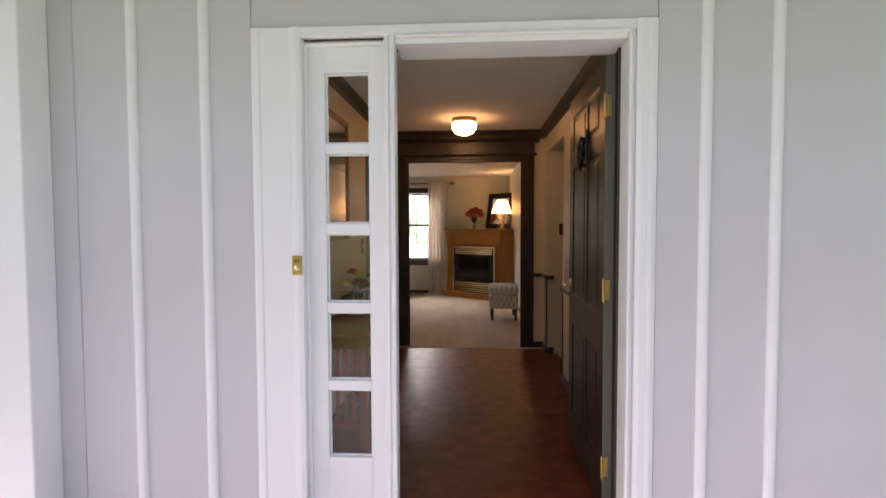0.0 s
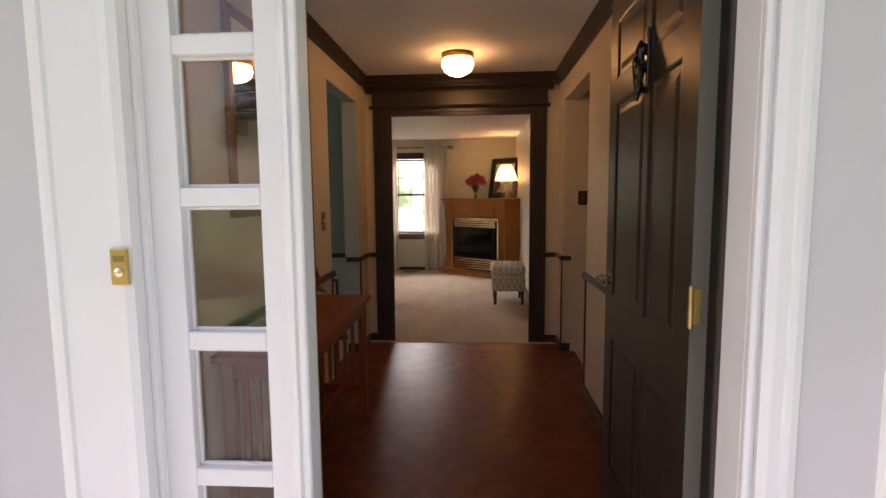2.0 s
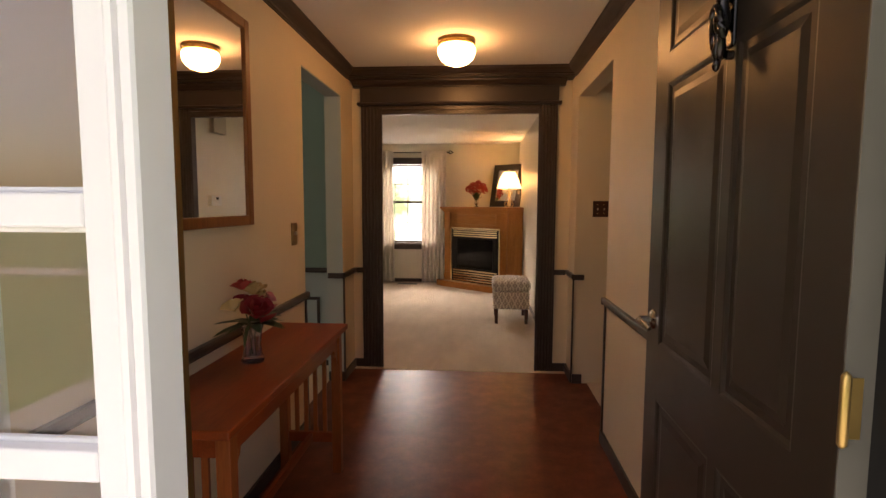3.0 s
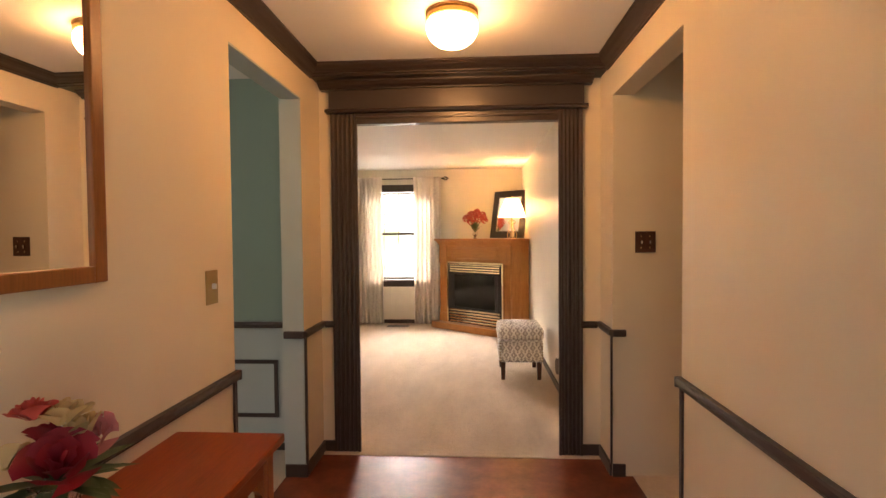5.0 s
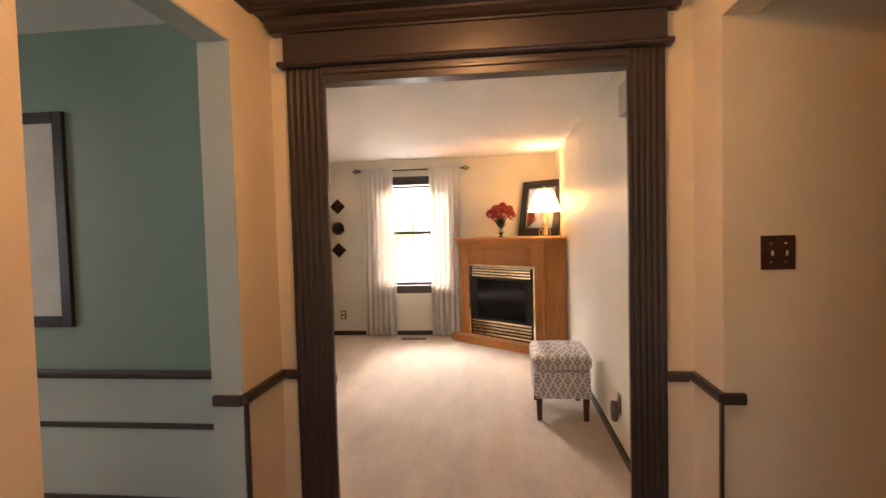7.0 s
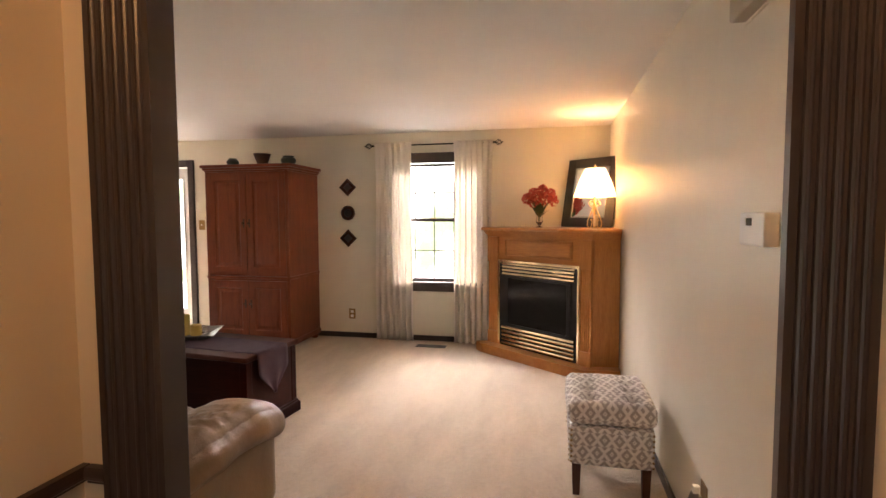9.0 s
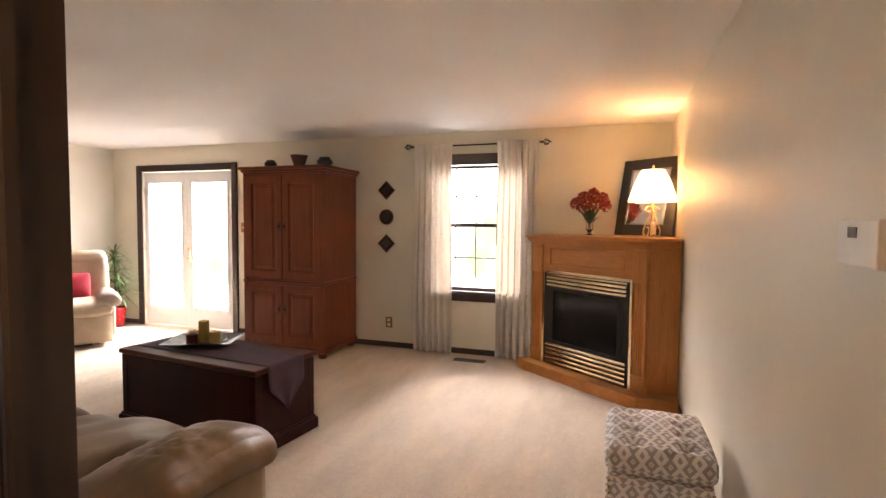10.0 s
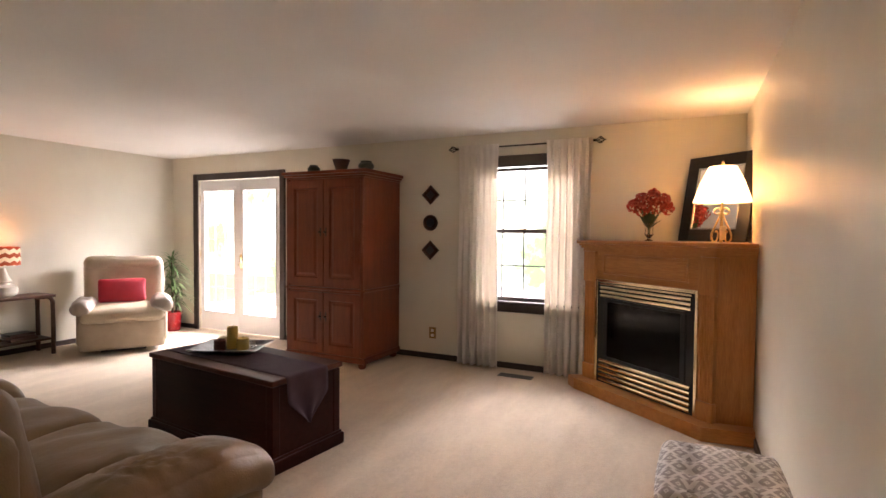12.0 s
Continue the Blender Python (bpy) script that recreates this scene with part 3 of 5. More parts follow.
part("inner_casing", box(0.803, 0.875, YI, YI + 0.016, 0, 2.17, bevel=0.003), BROWN, df)
part("inner_casing", box(-0.66, 0.875, YI, YI + 0.016, 2.17, 2.235, bevel=0.003), BROWN, df)

sl = thing("sidelight_window", pose(0, 0, 0), "narrow white sidelight window with five panes beside the door", "window", kind="structure")
SX0, SX1, GX0, GX1 = -0.57, -0.214, -0.484, -0.288
Y0, Y1 = 1.980, 2.030
PT, PH, PP = 2.028, 0.305, 0.3508
part("stile", box(SX0, GX0, Y0, Y1, 0, 2.165, bevel=0.003), TRIM_W, sl)
part("stile", box(GX1, SX1, Y0, Y1, 0, 2.165, bevel=0.003), TRIM_W, sl)
part("top_rail", box(GX0, GX1, Y0, Y1, PT, 2.165), TRIM_W, sl)
part("bottom_panel", box(GX0, GX1, Y0, Y1, 0, PT - 4 * PP - PH), TRIM_W, sl)
for i in range(4):
    zt = PT - i * PP - PH
    part("muntin", box(GX0, GX1, Y0, Y1, zt - (PP - PH), zt, bevel=0.004), TRIM_W, sl)
for i in range(5):
    z1 = PT - i * PP
    g = part("pane", box(GX0 - 0.002, GX1 + 0.002, 2.012, 2.016, z1 - PH - 0.002, z1 + 0.002), GLASS, sl)
    g.visible_shadow = False
    for x0, x1 in ((GX0, GX0 + 0.008), (GX1 - 0.008, GX1)):
        part("glazing_bead", box(x0, x1, 2.000, 2.012, z1 - PH, z1, bevel=0.003), TRIM_W, sl)
    for z0 in (z1 - PH, z1 - 0.008):
        part("glazing_bead", box(GX0 + 0.008, GX1 - 0.008, 2.000, 2.012, z0, z0 + 0.008, bevel=0.003), TRIM_W, sl)

bell = thing("doorbell", pose(-0.594, YF - 0.0165, 1.192), "small brass doorbell with a round button", "doorbell")
part("plate", box(-0.021, 0.021, -0.008, 0.0, -0.042, 0.042, bevel=0.003), GILT, bell)
round_part("button", lathe([(0.011, 0), (0.011, 0.004), (0.008, 0.007), (0.0, 0.008)], 20), BRASS, bell, "round brass button", at=pose(0, -0.008, -0.012, 90, 0, 0))
part("window", box(-0.012, 0.012, -0.010, -0.008, 0.012, 0.026), BRASS_OLD, bell)

# door leaf, open; local x runs from the hinge, y is the outer face
leaf = thing("door_leaf", pose(0.800, 2.108, 0, 0, 0, 89.4), "dark olive brown six-panel front door standing open", "door")
DW, DT = 0.882, 0.044


def panelled(w, z0, z1, t, panels, rim=0.014, deep=0.011):
    """A slab in the xz plane with sunk panels with raised fields on both faces."""
    bm = bmesh.new()
    xs = sorted({0.0, w, *[p[0] for p in panels], *[p[1] for p in panels]})
    zs = sorted({z0, z1, *[p[2] for p in panels], *[p[3] for p in panels]})
    for a, b in zip(xs, xs[1:]):
        for c, d in zip(zs, zs[1:]):
            if not any(p[0] <= a and b <= p[1] and p[2] <= c and d <= p[3] for p in panels):
                add_box(bm, a, b, 0, t, c, d)
    for x0, x1, c, d in panels:
        for side in (0, 1):
            def y(v):
                return v if side == 0 else t - v
            loops = [(0, 0.0), (rim * 0.5, 0.002), (rim, deep), (rim * 2.2, deep), (rim * 3.6, deep * 0.35)]
            prev = None
            for off, dep in loops:
                ring = [bm.verts.new((xx, y(dep), zz)) for xx, zz in ((x0 + off, c + off), (x1 - off, c + off), (x1 - off, d - off), (x0 + off, d - off))]
                if prev:
                    for i in range(4):
                        bm.faces.new((prev[i], prev[(i + 1) % 4], ring[(i + 1) % 4], ring[i]))
                prev = ring
            bm.faces.new(prev)
    return bm


pan = []
for x0, x1 in ((0.110, 0.378), (0.418, DW - 0.105)):
    pan += [(x0, x1, 0.22, 0.775), (x0, x1, 0.94, 1.705), (x0, x1, 1.79, 2.01)]
part("slab", panelled(DW, 0.02, 2.115, DT, pan, rim=0.014, deep=0.007), DOORP, leaf)
part("hinge_edge", box(-0.004, 0.0, 0.0, DT, 0.02, 2.115), EDGEP, leaf, "scuffed grey-green door edge")
for z in (0.245, 1.065, 1.895):
    hg = part("hinge", box(-0.006, -0.004, 0.018, DT - 0.002, z - 0.046, z + 0.046, bevel=0.001), GILT, leaf, "worn brass butt hinge")
    round_part("pin", lathe([(0.0, -0.058), (0.005, -0.054), (0.007, -0.05), (0.007, 0.05), (0.005, 0.054), (0.0, 0.058)], 12), GILT, hg, at=pose(-0.012, DT + 0.003, z))
for side in (0, 1):
    yy, s = (0.0, -1) if side == 0 else (DT, 1)
    rose = round_part("rose", lathe([(0.030, 0), (0.030, 0.005), (0.024, 0.010), (0.011, 0.014), (0.011, 0.045), (0.0, 0.046)], 24), NICKEL, leaf, "satin metal rose", at=pose(DW - 0.065, yy, 1.01, 90 if s < 0 else -90, 0, 0))
    pts = [(DW - 0.065, yy + s * 0.042, 1.01), (DW - 0.085, yy + s * 0.052, 1.012), (DW - 0.115, yy + s * 0.054, 1.014), (DW - 0.150, yy + s * 0.050, 1.010), (DW - 0.170, yy + s * 0.047, 1.004)]
    round_part("lever", sweep(pts, [0.009, 0.009, 0.008, 0.008, 0.006], 10), NICKEL, leaf, "satin metal lever")
part("latch_plate", box(DW, DW + 0.002, 0.010, 0.034, 0.97, 1.05), BRASS_OLD, leaf)
KX = 0.392
knock = part("knocker", box(KX - 0.016, KX + 0.016, DT, DT + 0.010, 1.690, 1.865, bevel=0.006), IRON, leaf, "dark metal door knocker")
round_part("figure", lathe([(0.0, 1.660), (0.007, 1.668), (0.011, 1.690), (0.007, 1.704), (0.015, 1.728), (0.018, 1.750), (0.012, 1.776), (0.016, 1.796), (0.011, 1.815), (0.0, 1.830)], 18), IRON, knock, at=pose(KX, DT + 0.026, 0))
round_part("ring", sweep([(KX + 0.021 * math.sin(a) * (0.75 + 0.25 * math.sin(a / 2)), DT + 0.030 + 0.010 * (1 - math.cos(a)) / 2, 1.722 - 0.052 * math.cos(a)) for a in [2 * math.pi * k / 24 for k in range(24)]], 0.0080, 8, closed=True), IRON, knock)
round_part("boss", lathe([(0.0, 0.0), (0.018, 0.004), (0.020, 0.014), (0.012, 0.026), (0.0, 0.030)], 16), IRON, knock, at=pose(KX, DT + 0.008, 1.800, -90, 0, 0))
round_part("drop", lathe([(0.0, -0.075), (0.006, -0.070), (0.009, -0.058), (0.005, -0.048), (0.011, -0.034), (0.006, -0.018), (0.008, 0.0), (0.0, 0.004)], 14), IRON, knock, at=pose(KX, DT + 0.034, 1.715))
round_part("striker", lathe([(0.010, 0.0), (0.010, 0.014), (0.0, 0.018)], 16), IRON, knock, at=pose(KX, DT + 0.001, 1.675, -90, 0, 0))

# ---- living room window and garden doors ----
win = thing("window_1", pose(0, 0, 0), "dark-framed sash window with thin glazing bars", "window", kind="structure")
for x0, x1, z0, z1, nm in ((WX0 - 0.07, WX0, WZ0 - 0.02, WZ1 + 0.08, "casing"), (WX1, WX1 + 0.07, WZ0 - 0.02, WZ1 + 0.08, "casing"), (WX0, WX1, WZ1 - 0.035, WZ1 + 0.08, "head_casing")):
    part(nm, box(x0, x1, YB - 0.018, YB, z0, z1, bevel=0.003), BROWN, win)
part("sill", box(WX0 - 0.09, WX1 + 0.09, YB - 0.045, YB + 0.02, WZ0 - 0.005, WZ0 + 0.025, bevel=0.004), BROWN, win)
part("apron", box(WX0 - 0.07, WX1 + 0.07, YB - 0.018, YB, WZ0 - 0.085, WZ0 - 0.005, bevel=0.003), BROWN, win)
ZM = 1.382
for nm, z0, z1, y0 in (("upper_sash", ZM - 0.015, WZ1 - 0.035, YB + 0.075), ("lower_sash", WZ0 + 0.02, ZM + 0.015, YB + 0.045)):
    bm = bmesh.new()
    add_box(bm, WX0 + 0.004, WX0 + 0.045, y0, y0 + 0.03, z0, z1)
    add_box(bm, WX1 - 0.045, WX1 - 0.004, y0, y0 + 0.03, z0, z1)
    add_box(bm, WX0 + 0.045, WX1 - 0.045, y0, y0 + 0.03, z0, z0 + 0.04)
    add_box(bm, WX0 + 0.045, WX1 - 0.045, y0, y0 + 0.03, z1 - 0.03, z1)
    s = part(nm, bm, BROWN, win)
    part("pane", box(WX0 + 0.04, WX1 - 0.04, y0 + 0.013, y0 + 0.017, z0 + 0.035, z1 - 0.025), GLASS, s).visible_shadow = False
    for i in range(1, 4):
        x = WX0 + 0.045 + (WX1 - WX0 - 0.09) * i / 4
        part("glazing_bar", box(x - 0.006, x + 0.006, y0 + 0.006, y0 + 0.012, z0 + 0.04, z1 - 0.03), BROWN, s)
    zz = (z0 + z1) / 2
    part("glazing_bar", box(WX0 + 0.045, WX1 - 0.045, y0 + 0.007, y0 + 0.011, zz - 0.006, zz + 0.006), BROWN, s)
part("latch", box(-1.03, -0.97, YB + 0.03, YB + 0.05, ZM + 0.015, ZM + 0.03, bevel=0.004), BRASS_OLD, win)

gd = thing("garden_door", pose(0, 0, 0), "pair of white glazed garden doors in a dark casing", "door", kind="structure")
for nm, a in (("casing", (DX0 - 0.085, DX0, 0, DZ1 + 0.085)), ("casing", (DX1, DX1 + 0.085, 0, DZ1 + 0.085)), ("head_casing", (DX0, DX1, DZ1, DZ1 + 0.085))):
    part(nm, box(a[0], a[1], YB - 0.020, YB, a[2], a[3], bevel=0.004), BROWN, gd)
    part("back_band", box(a[0] + 0.01, a[1] - 0.01, YB - 0.026, YB - 0.020, a[2], a[3] - (0.0 if nm == "casing" else 0.01), bevel=0.002), BROWN, gd)
mid = (DX0 + DX1) / 2
for x0, x1, hand in ((DX0 + 0.012, mid - 0.002, 1), (mid + 0.002, DX1 - 0.012, -1)):
    bm = bmesh.new()
    y0, y1 = YB + 0.02, YB + 0.062
    gx0, gx1, gz0, gz1 = x0 + 0.085, x1 - 0.085, 0.27, 1.90
    add_box(bm, x0, gx0, y0, y1, 0.02, DZ1 - 0.008)
    add_box(bm, gx1, x1, y0, y1, 0.02, DZ1 - 0.008)
    add_box(bm, gx0, gx1, y0, y1, 0.02, gz0)
    add_box(bm, gx0, gx1, y0, y1, gz1, DZ1 - 0.008)
    lf = part("leaf", bm, TRIM_W, gd)
    part("pane", box(gx0 - 0.004, gx1 + 0.004, y0 + 0.018, y0 + 0.022, gz0 - 0.004, gz1 + 0.004), GLASS, lf).visible_shadow = False
    for z0, z1 in ((gz0 - 0.018, gz0), (gz1, gz1 + 0.018)):
        part("bead", box(gx0 - 0.018, gx1 + 0.018, y0 - 0.008, y0, z0, z1, bevel=0.003), TRIM_W, lf)
    for xa, xb in ((gx0 - 0.018, gx0), (gx1, gx1 + 0.018)):
        part("bead", box(xa, xb, y0 - 0.008, y0, gz0, gz1, bevel=0.003), TRIM_W, lf)
    for i in (1, 2):
        x = gx0 + (gx1 - gx0) * i / 3
        part("glazing_bar", box(x - 0.003, x + 0.003, y0 + 0.010, y0 + 0.015, gz0, gz1), TRIM_W, lf)
    for i in (1, 2, 3, 4):
        z = gz0 + (gz1 - gz0) * i / 5
        part("glazing_bar", box(gx0, gx1, y0 + 0.0105, y0 + 0.0145, z - 0.003, z + 0.003), TRIM_W, lf)
    for z in (0.25, 1.05, 1.80):
        hx = x0 if hand > 0 else x1
        round_part("hinge", lathe([(0.007, z - 0.045), (0.007, z + 0.045)], 10, hx, y0 - 0.004), BRASS, lf)
hl = part("handle_plate", box(mid + 0.025, mid + 0.060, YB + 0.014, YB + 0.02, 0.86, 1.06, bevel=0.004), BRASS, gd, "brass handle plate")
round_part("lever", sweep([(mid + 0.042, YB + 0.016, 0.92), (mid + 0.042, YB - 0.03, 0.92), (mid + 0.07, YB - 0.036, 0.922), (mid + 0.13, YB - 0.034, 0.918)], 0.007, 10), BRASS, hl)
round_part("deadbolt", lathe([(0.02, 0), (0.02, 0.008), (0.0, 0.012)], 20), BRASS, hl, at=pose(mid + 0.042, YB + 0.014, 1.03, 90, 0, 0))

# ---- more materials ----
OAK = wood("golden_oak", (0.34, 0.118, 0.023), (0.57, 0.255, 0.070), "z", 0.34)
OAK_X = wood("golden_oak_along", (0.34, 0.118, 0.023), (0.57, 0.255, 0.070), "x", 0.34)
CHERRY = wood("red_brown_cherry", (0.105, 0.023, 0.009), (0.245, 0.060, 0.021), "z", 0.34, 1.0, 0.0, 0.32)
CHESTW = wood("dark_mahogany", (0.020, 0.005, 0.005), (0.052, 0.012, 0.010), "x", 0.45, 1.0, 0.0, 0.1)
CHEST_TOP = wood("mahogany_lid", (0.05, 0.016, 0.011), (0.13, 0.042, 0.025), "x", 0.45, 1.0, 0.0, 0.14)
TABLEW = wood("red_oak_table", (0.20, 0.030, 0.007), (0.36, 0.070, 0.017), "y", 0.34, 1.0, 0.0, 0.3)
TABLEW_Z = wood("red_oak_table_upright", (0.22, 0.045, 0.010), (0.40, 0.11, 0.028), "z", 0.34, 1.0, 0.1)
FRAMEW = wood("honey_oak_frame", (0.17, 0.052, 0.012), (0.34, 0.120, 0.032), "z", 0.35)
WALNUT = wood("dark_walnut", (0.035, 0.014, 0.008), (0.10, 0.040, 0.020), "z", 0.4)
ESPRESSO = plain("espresso_frame", (0.018, 0.013, 0.011), 0.35, vary=0.15)
LEATHER = leather("tan_leather", (0.20, 0.120, 0.052))
SUEDE = leather("beige_upholstery", (0.42, 0.34, 0.245))
PADS = leather("worn_grey_beige_pad", (0.33, 0.28, 0.235))
IKAT = ikat_fabric()
CURTAIN = sheer("cream_curtain_cloth", (0.85, 0.80, 0.73), 0.26)
PURPLE = plain("plum_runner_cloth", (0.062, 0.032, 0.050), 0.85, fine=500, vary=0.14, strength=0.3)
RED_CLOTH = plain("crimson_cloth", (0.36, 0.012, 0.028), 0.7, fine=400, vary=0.12, strength=0.25)
WAX_Y = plain("yellow_wax", (0.60, 0.43, 0.13), 0.5)
WAX_R = plain("dark_red_wax", (0.10, 0.022, 0.012), 0.5)
WAX_C = plain("cream_wax", (0.62, 0.52, 0.34), 0.5)
SILVER = plain("hammered_silver", (0.55, 0.55, 0.55), 0.22, 1.0, fine=70, strength=0.6)
PETAL_R = plain("deep_red_petal", (0.27, 0.008, 0.016), 0.6, vary=0.35)
PETAL_C = plain("coral_petal", (0.58, 0.075, 0.055), 0.6, vary=0.3)
CRYSTAL = glass_mat("cut_crystal", (0.95, 0.95, 0.97), 0.04)
CRYSTAL.node_tree.nodes["Principled BSDF"].inputs["Transmission Weight"].default_value = 0.93


def floret_mat():
    """Silk florets that run from dark red to pale coral."""
    m, nt, b = nodes_of("hydrangea_petal")
    n = noise_tex(nt, coords(nt), 46, 2, 0.5)
    nt.links.new(ramp(nt, n, [(0.30, (0.16, 0.010, 0.012)), (0.52, (0.42, 0.035, 0.030)), (0.70, (0.66, 0.20, 0.15))]), b.inputs["Base Color"])
    b.inputs["Roughness"].default_value = 0.7
    return m


PETAL_H = floret_mat()
PETAL_P = plain("pink_petal", (0.66, 0.22, 0.20), 0.6, vary=0.25)
PETAL_Y = plain("cream_petal", (0.68, 0.46, 0.20), 0.6, vary=0.25)
LEAF = plain("leaf_green", (0.045, 0.085, 0.030), 0.5, vary=0.4)
LEAF_P = plain("palm_green", (0.13, 0.22, 0.085), 0.45, vary=0.4)
PEWTER = plain("dark_hammered_pewter", (0.24, 0.23, 0.22), 0.36, 1.0, fine=55, vary=0.5, strength=1.0)
CHIME = paint("tan_chime_plastic", (0.50, 0.45, 0.36), 0.45, 90, 0.1)
SMOKE = plain("smoky_grey_plastic", (0.14, 0.12, 0.11), 0.3)
INSET = plain("smoky_inset", (0.16, 0.14, 0.14), 0.35)
POT_R = plain("red_glazed_pot", (0.42, 0.018, 0.022), 0.25)
POT_G = plain("dark_green_pottery", (0.030, 0.038, 0.026), 0.4, vary=0.3)
POT_B = plain("brown_pottery", (0.085, 0.036, 0.022), 0.5, vary=0.3)
SHADE_LIT = sheer("lit_lamp_shade", (0.90, 0.84, 0.70), 0.60)
SHADE_LIT.node_tree.nodes["Principled BSDF"].inputs["Emission Color"].default_value = (1.0, 0.72, 0.40, 1)
SHADE_LIT.node_tree.nodes["Principled BSDF"].inputs["Emission Strength"].default_value = 0.35
CERAMIC = plain("cream_ceramic", (0.70, 0.63, 0.52), 0.2)
DARKGLASS = plain("smoked_fire_glass", (0.006, 0.006, 0.007), 0.10, 0.0, vary=0.0, strength=0.0)
DARKGLASS.node_tree.nodes["Principled BSDF"].inputs["Specular IOR Level"].default_value = 0.22
GOLDPAINT = plain("antique_gold_iron", (0.52, 0.36, 0.16), 0.35, 0.6)
LIGHTMAT = plain("pale_mat_board", (0.66, 0.64, 0.60), 0.7)

# ---- hall things ----
fl = thing("ceiling_light", pose(0.080, 4.61, H), "flush ceiling light with a lit opal glass dome", "ceiling light")
round_part("base", lathe([(0.0, 0.0), (0.116, 0.0), (0.118, -0.010), (0.113, -0.016), (0.116, -0.026), (0.114, -0.036), (0.106, -0.040)], 48), BRASS_OLD, fl, "brass ring")
dome = round_part("shade", lathe([(0.106, -0.038), (0.114, -0.050), (0.117, -0.068), (0.113, -0.092), (0.098, -0.120), (0.071, -0.142), (0.036, -0.155), (0.0, -0.159)], 48), OPAL, fl, "glowing opal glass dome")

tb = thing("console_table", pose(-0.612, 3.245, 0), "red-brown oak mission console table with slatted ends", "console table")
TX, TY = 0.178, 0.625
part("tabletop", box(-TX, TX, -TY, TY, 0.722, 0.75, bevel=0.005), TABLEW, tb)
for sx in (-1, 1):
    part("apron", box(sx * 0.135 - 0.009, sx * 0.135 + 0.009, -0.535, 0.535, 0.645, 0.722), TABLEW, tb)
    for sy in (-1, 1):
        part("leg", box(sx * 0.135 - 0.022, sx * 0.135 + 0.022, sy * 0.558 - 0.022, sy * 0.558 + 0.022, 0, 0.722, bevel=0.003), TABLEW_Z, tb)
for sy in (-1, 1):
    y = sy * 0.558
    part("end_rail", box(-0.113, 0.113, y - 0.010, y + 0.010, 0.645, 0.722), TABLEW, tb)
    part("end_rail", box(-0.113, 0.113, y - 0.011, y + 0.011, 0.155, 0.205, bevel=0.002), TABLEW, tb)
    for k in range(4):
        x = -0.072 + 0.048 * k
        part("slat", box(x - 0.010, x + 0.010, y - 0.006, y + 0.006, 0.205, 0.645), TABLEW_Z, tb)
for sx in (-1, 1):
    for sy in (-1, 1):
        yb = sy * 0.558 - sy * 0.022
        part("corbel", extrude([(yb, 0.645), (yb - sy * 0.045, 0.645), (yb - sy * 0.040, 0.625), (yb - sy * 0.015, 0.600), (yb, 0.560)], "x", sx * 0.135 - 0.009, sx * 0.135 + 0.009), TABLEW_Z, tb)
part("stretcher", box(-0.010, 0.010, -0.547, 0.547, 0.16, 0.20, bevel=0.002), TABLEW, tb)

mr = thing("wall_mirror", pose(XL + 0.004, 3.195, 1.697, 0, 0, -1.0), "large mirror in a plain honey oak frame", "mirror")
MW, MH, MF = 0.345, 0.432, 0.042


def frame_bars(root, w, h, f, d, mat, names=("stile", "rail"), bev=0.004):
    """Four bars in the yz plane that stand out along +x."""
    for s in (-1, 1):
        part(names[0], box(0, d, *sorted((s * w, s * (w - f))), -h, h, bevel=bev), mat, root)
        part(names[1], box(0, d, -(w - f), w - f, *sorted((s * h, s * (h - f))), bevel=bev), mat, root)


frame_bars(mr, MW, MH, MF, 0.026, FRAMEW)
part("mirror_glass", box(0.010, 0.016, -(MW - MF), MW - MF, -(MH - MF), MH - MF), MIRROR, mr)

sw = thing("light_switch", pose(XL, 4.113, 1.19), "antique brass single light switch plate", "light switch")
part("plate", box(0, 0.005, -0.041, 0.041, -0.062, 0.062, bevel=0.002), BRASS_OLD, sw)
part("toggle", box(0.005, 0.020, -0.005, 0.005, -0.006, 0.014, bevel=0.002), WHITE_PL, sw, "white toggle")
sw2 = thing("double_light_switch", pose(1.123, 5.205, 1.325), "dark bronze double light switch plate", "light switch")
part("plate", box(-0.056, 0.056, -0.005, 0, -0.059, 0.059, bevel=0.002), WALNUT, sw2)
for x in (-0.023, 0.023):
    part("toggle", box(x - 0.005, x + 0.005, -0.018, -0.005, -0.010, 0.008, bevel=0.002), NICKEL, sw2)
    for z in (-0.032, 0.032):
        round_part("screw", lathe([(0.004, 0), (0.003, 0.002), (0, 0.002)], 10), BRASS, sw2, at=pose(x, -0.005, z, 90, 0, 0))

pf = thing("picture_frame", pose(-2.13, YE, 1.52), "black picture frame on the sage teal wall", "picture")
for s in (-1, 1):
    part("stile", box(*sorted((s * 0.35, s * 0.30)), -0.022, 0, -0.49, 0.49, bevel=0.003), ESPRESSO, pf)
    part("rail", box(-0.30, 0.30, -0.022, 0, *sorted((s * 0.49, s * 0.44)), bevel=0.003), ESPRESSO, pf)
part("mat_board", box(-0.30, 0.30, -0.010, -0.002, -0.44, 0.44), LIGHTMAT, pf)


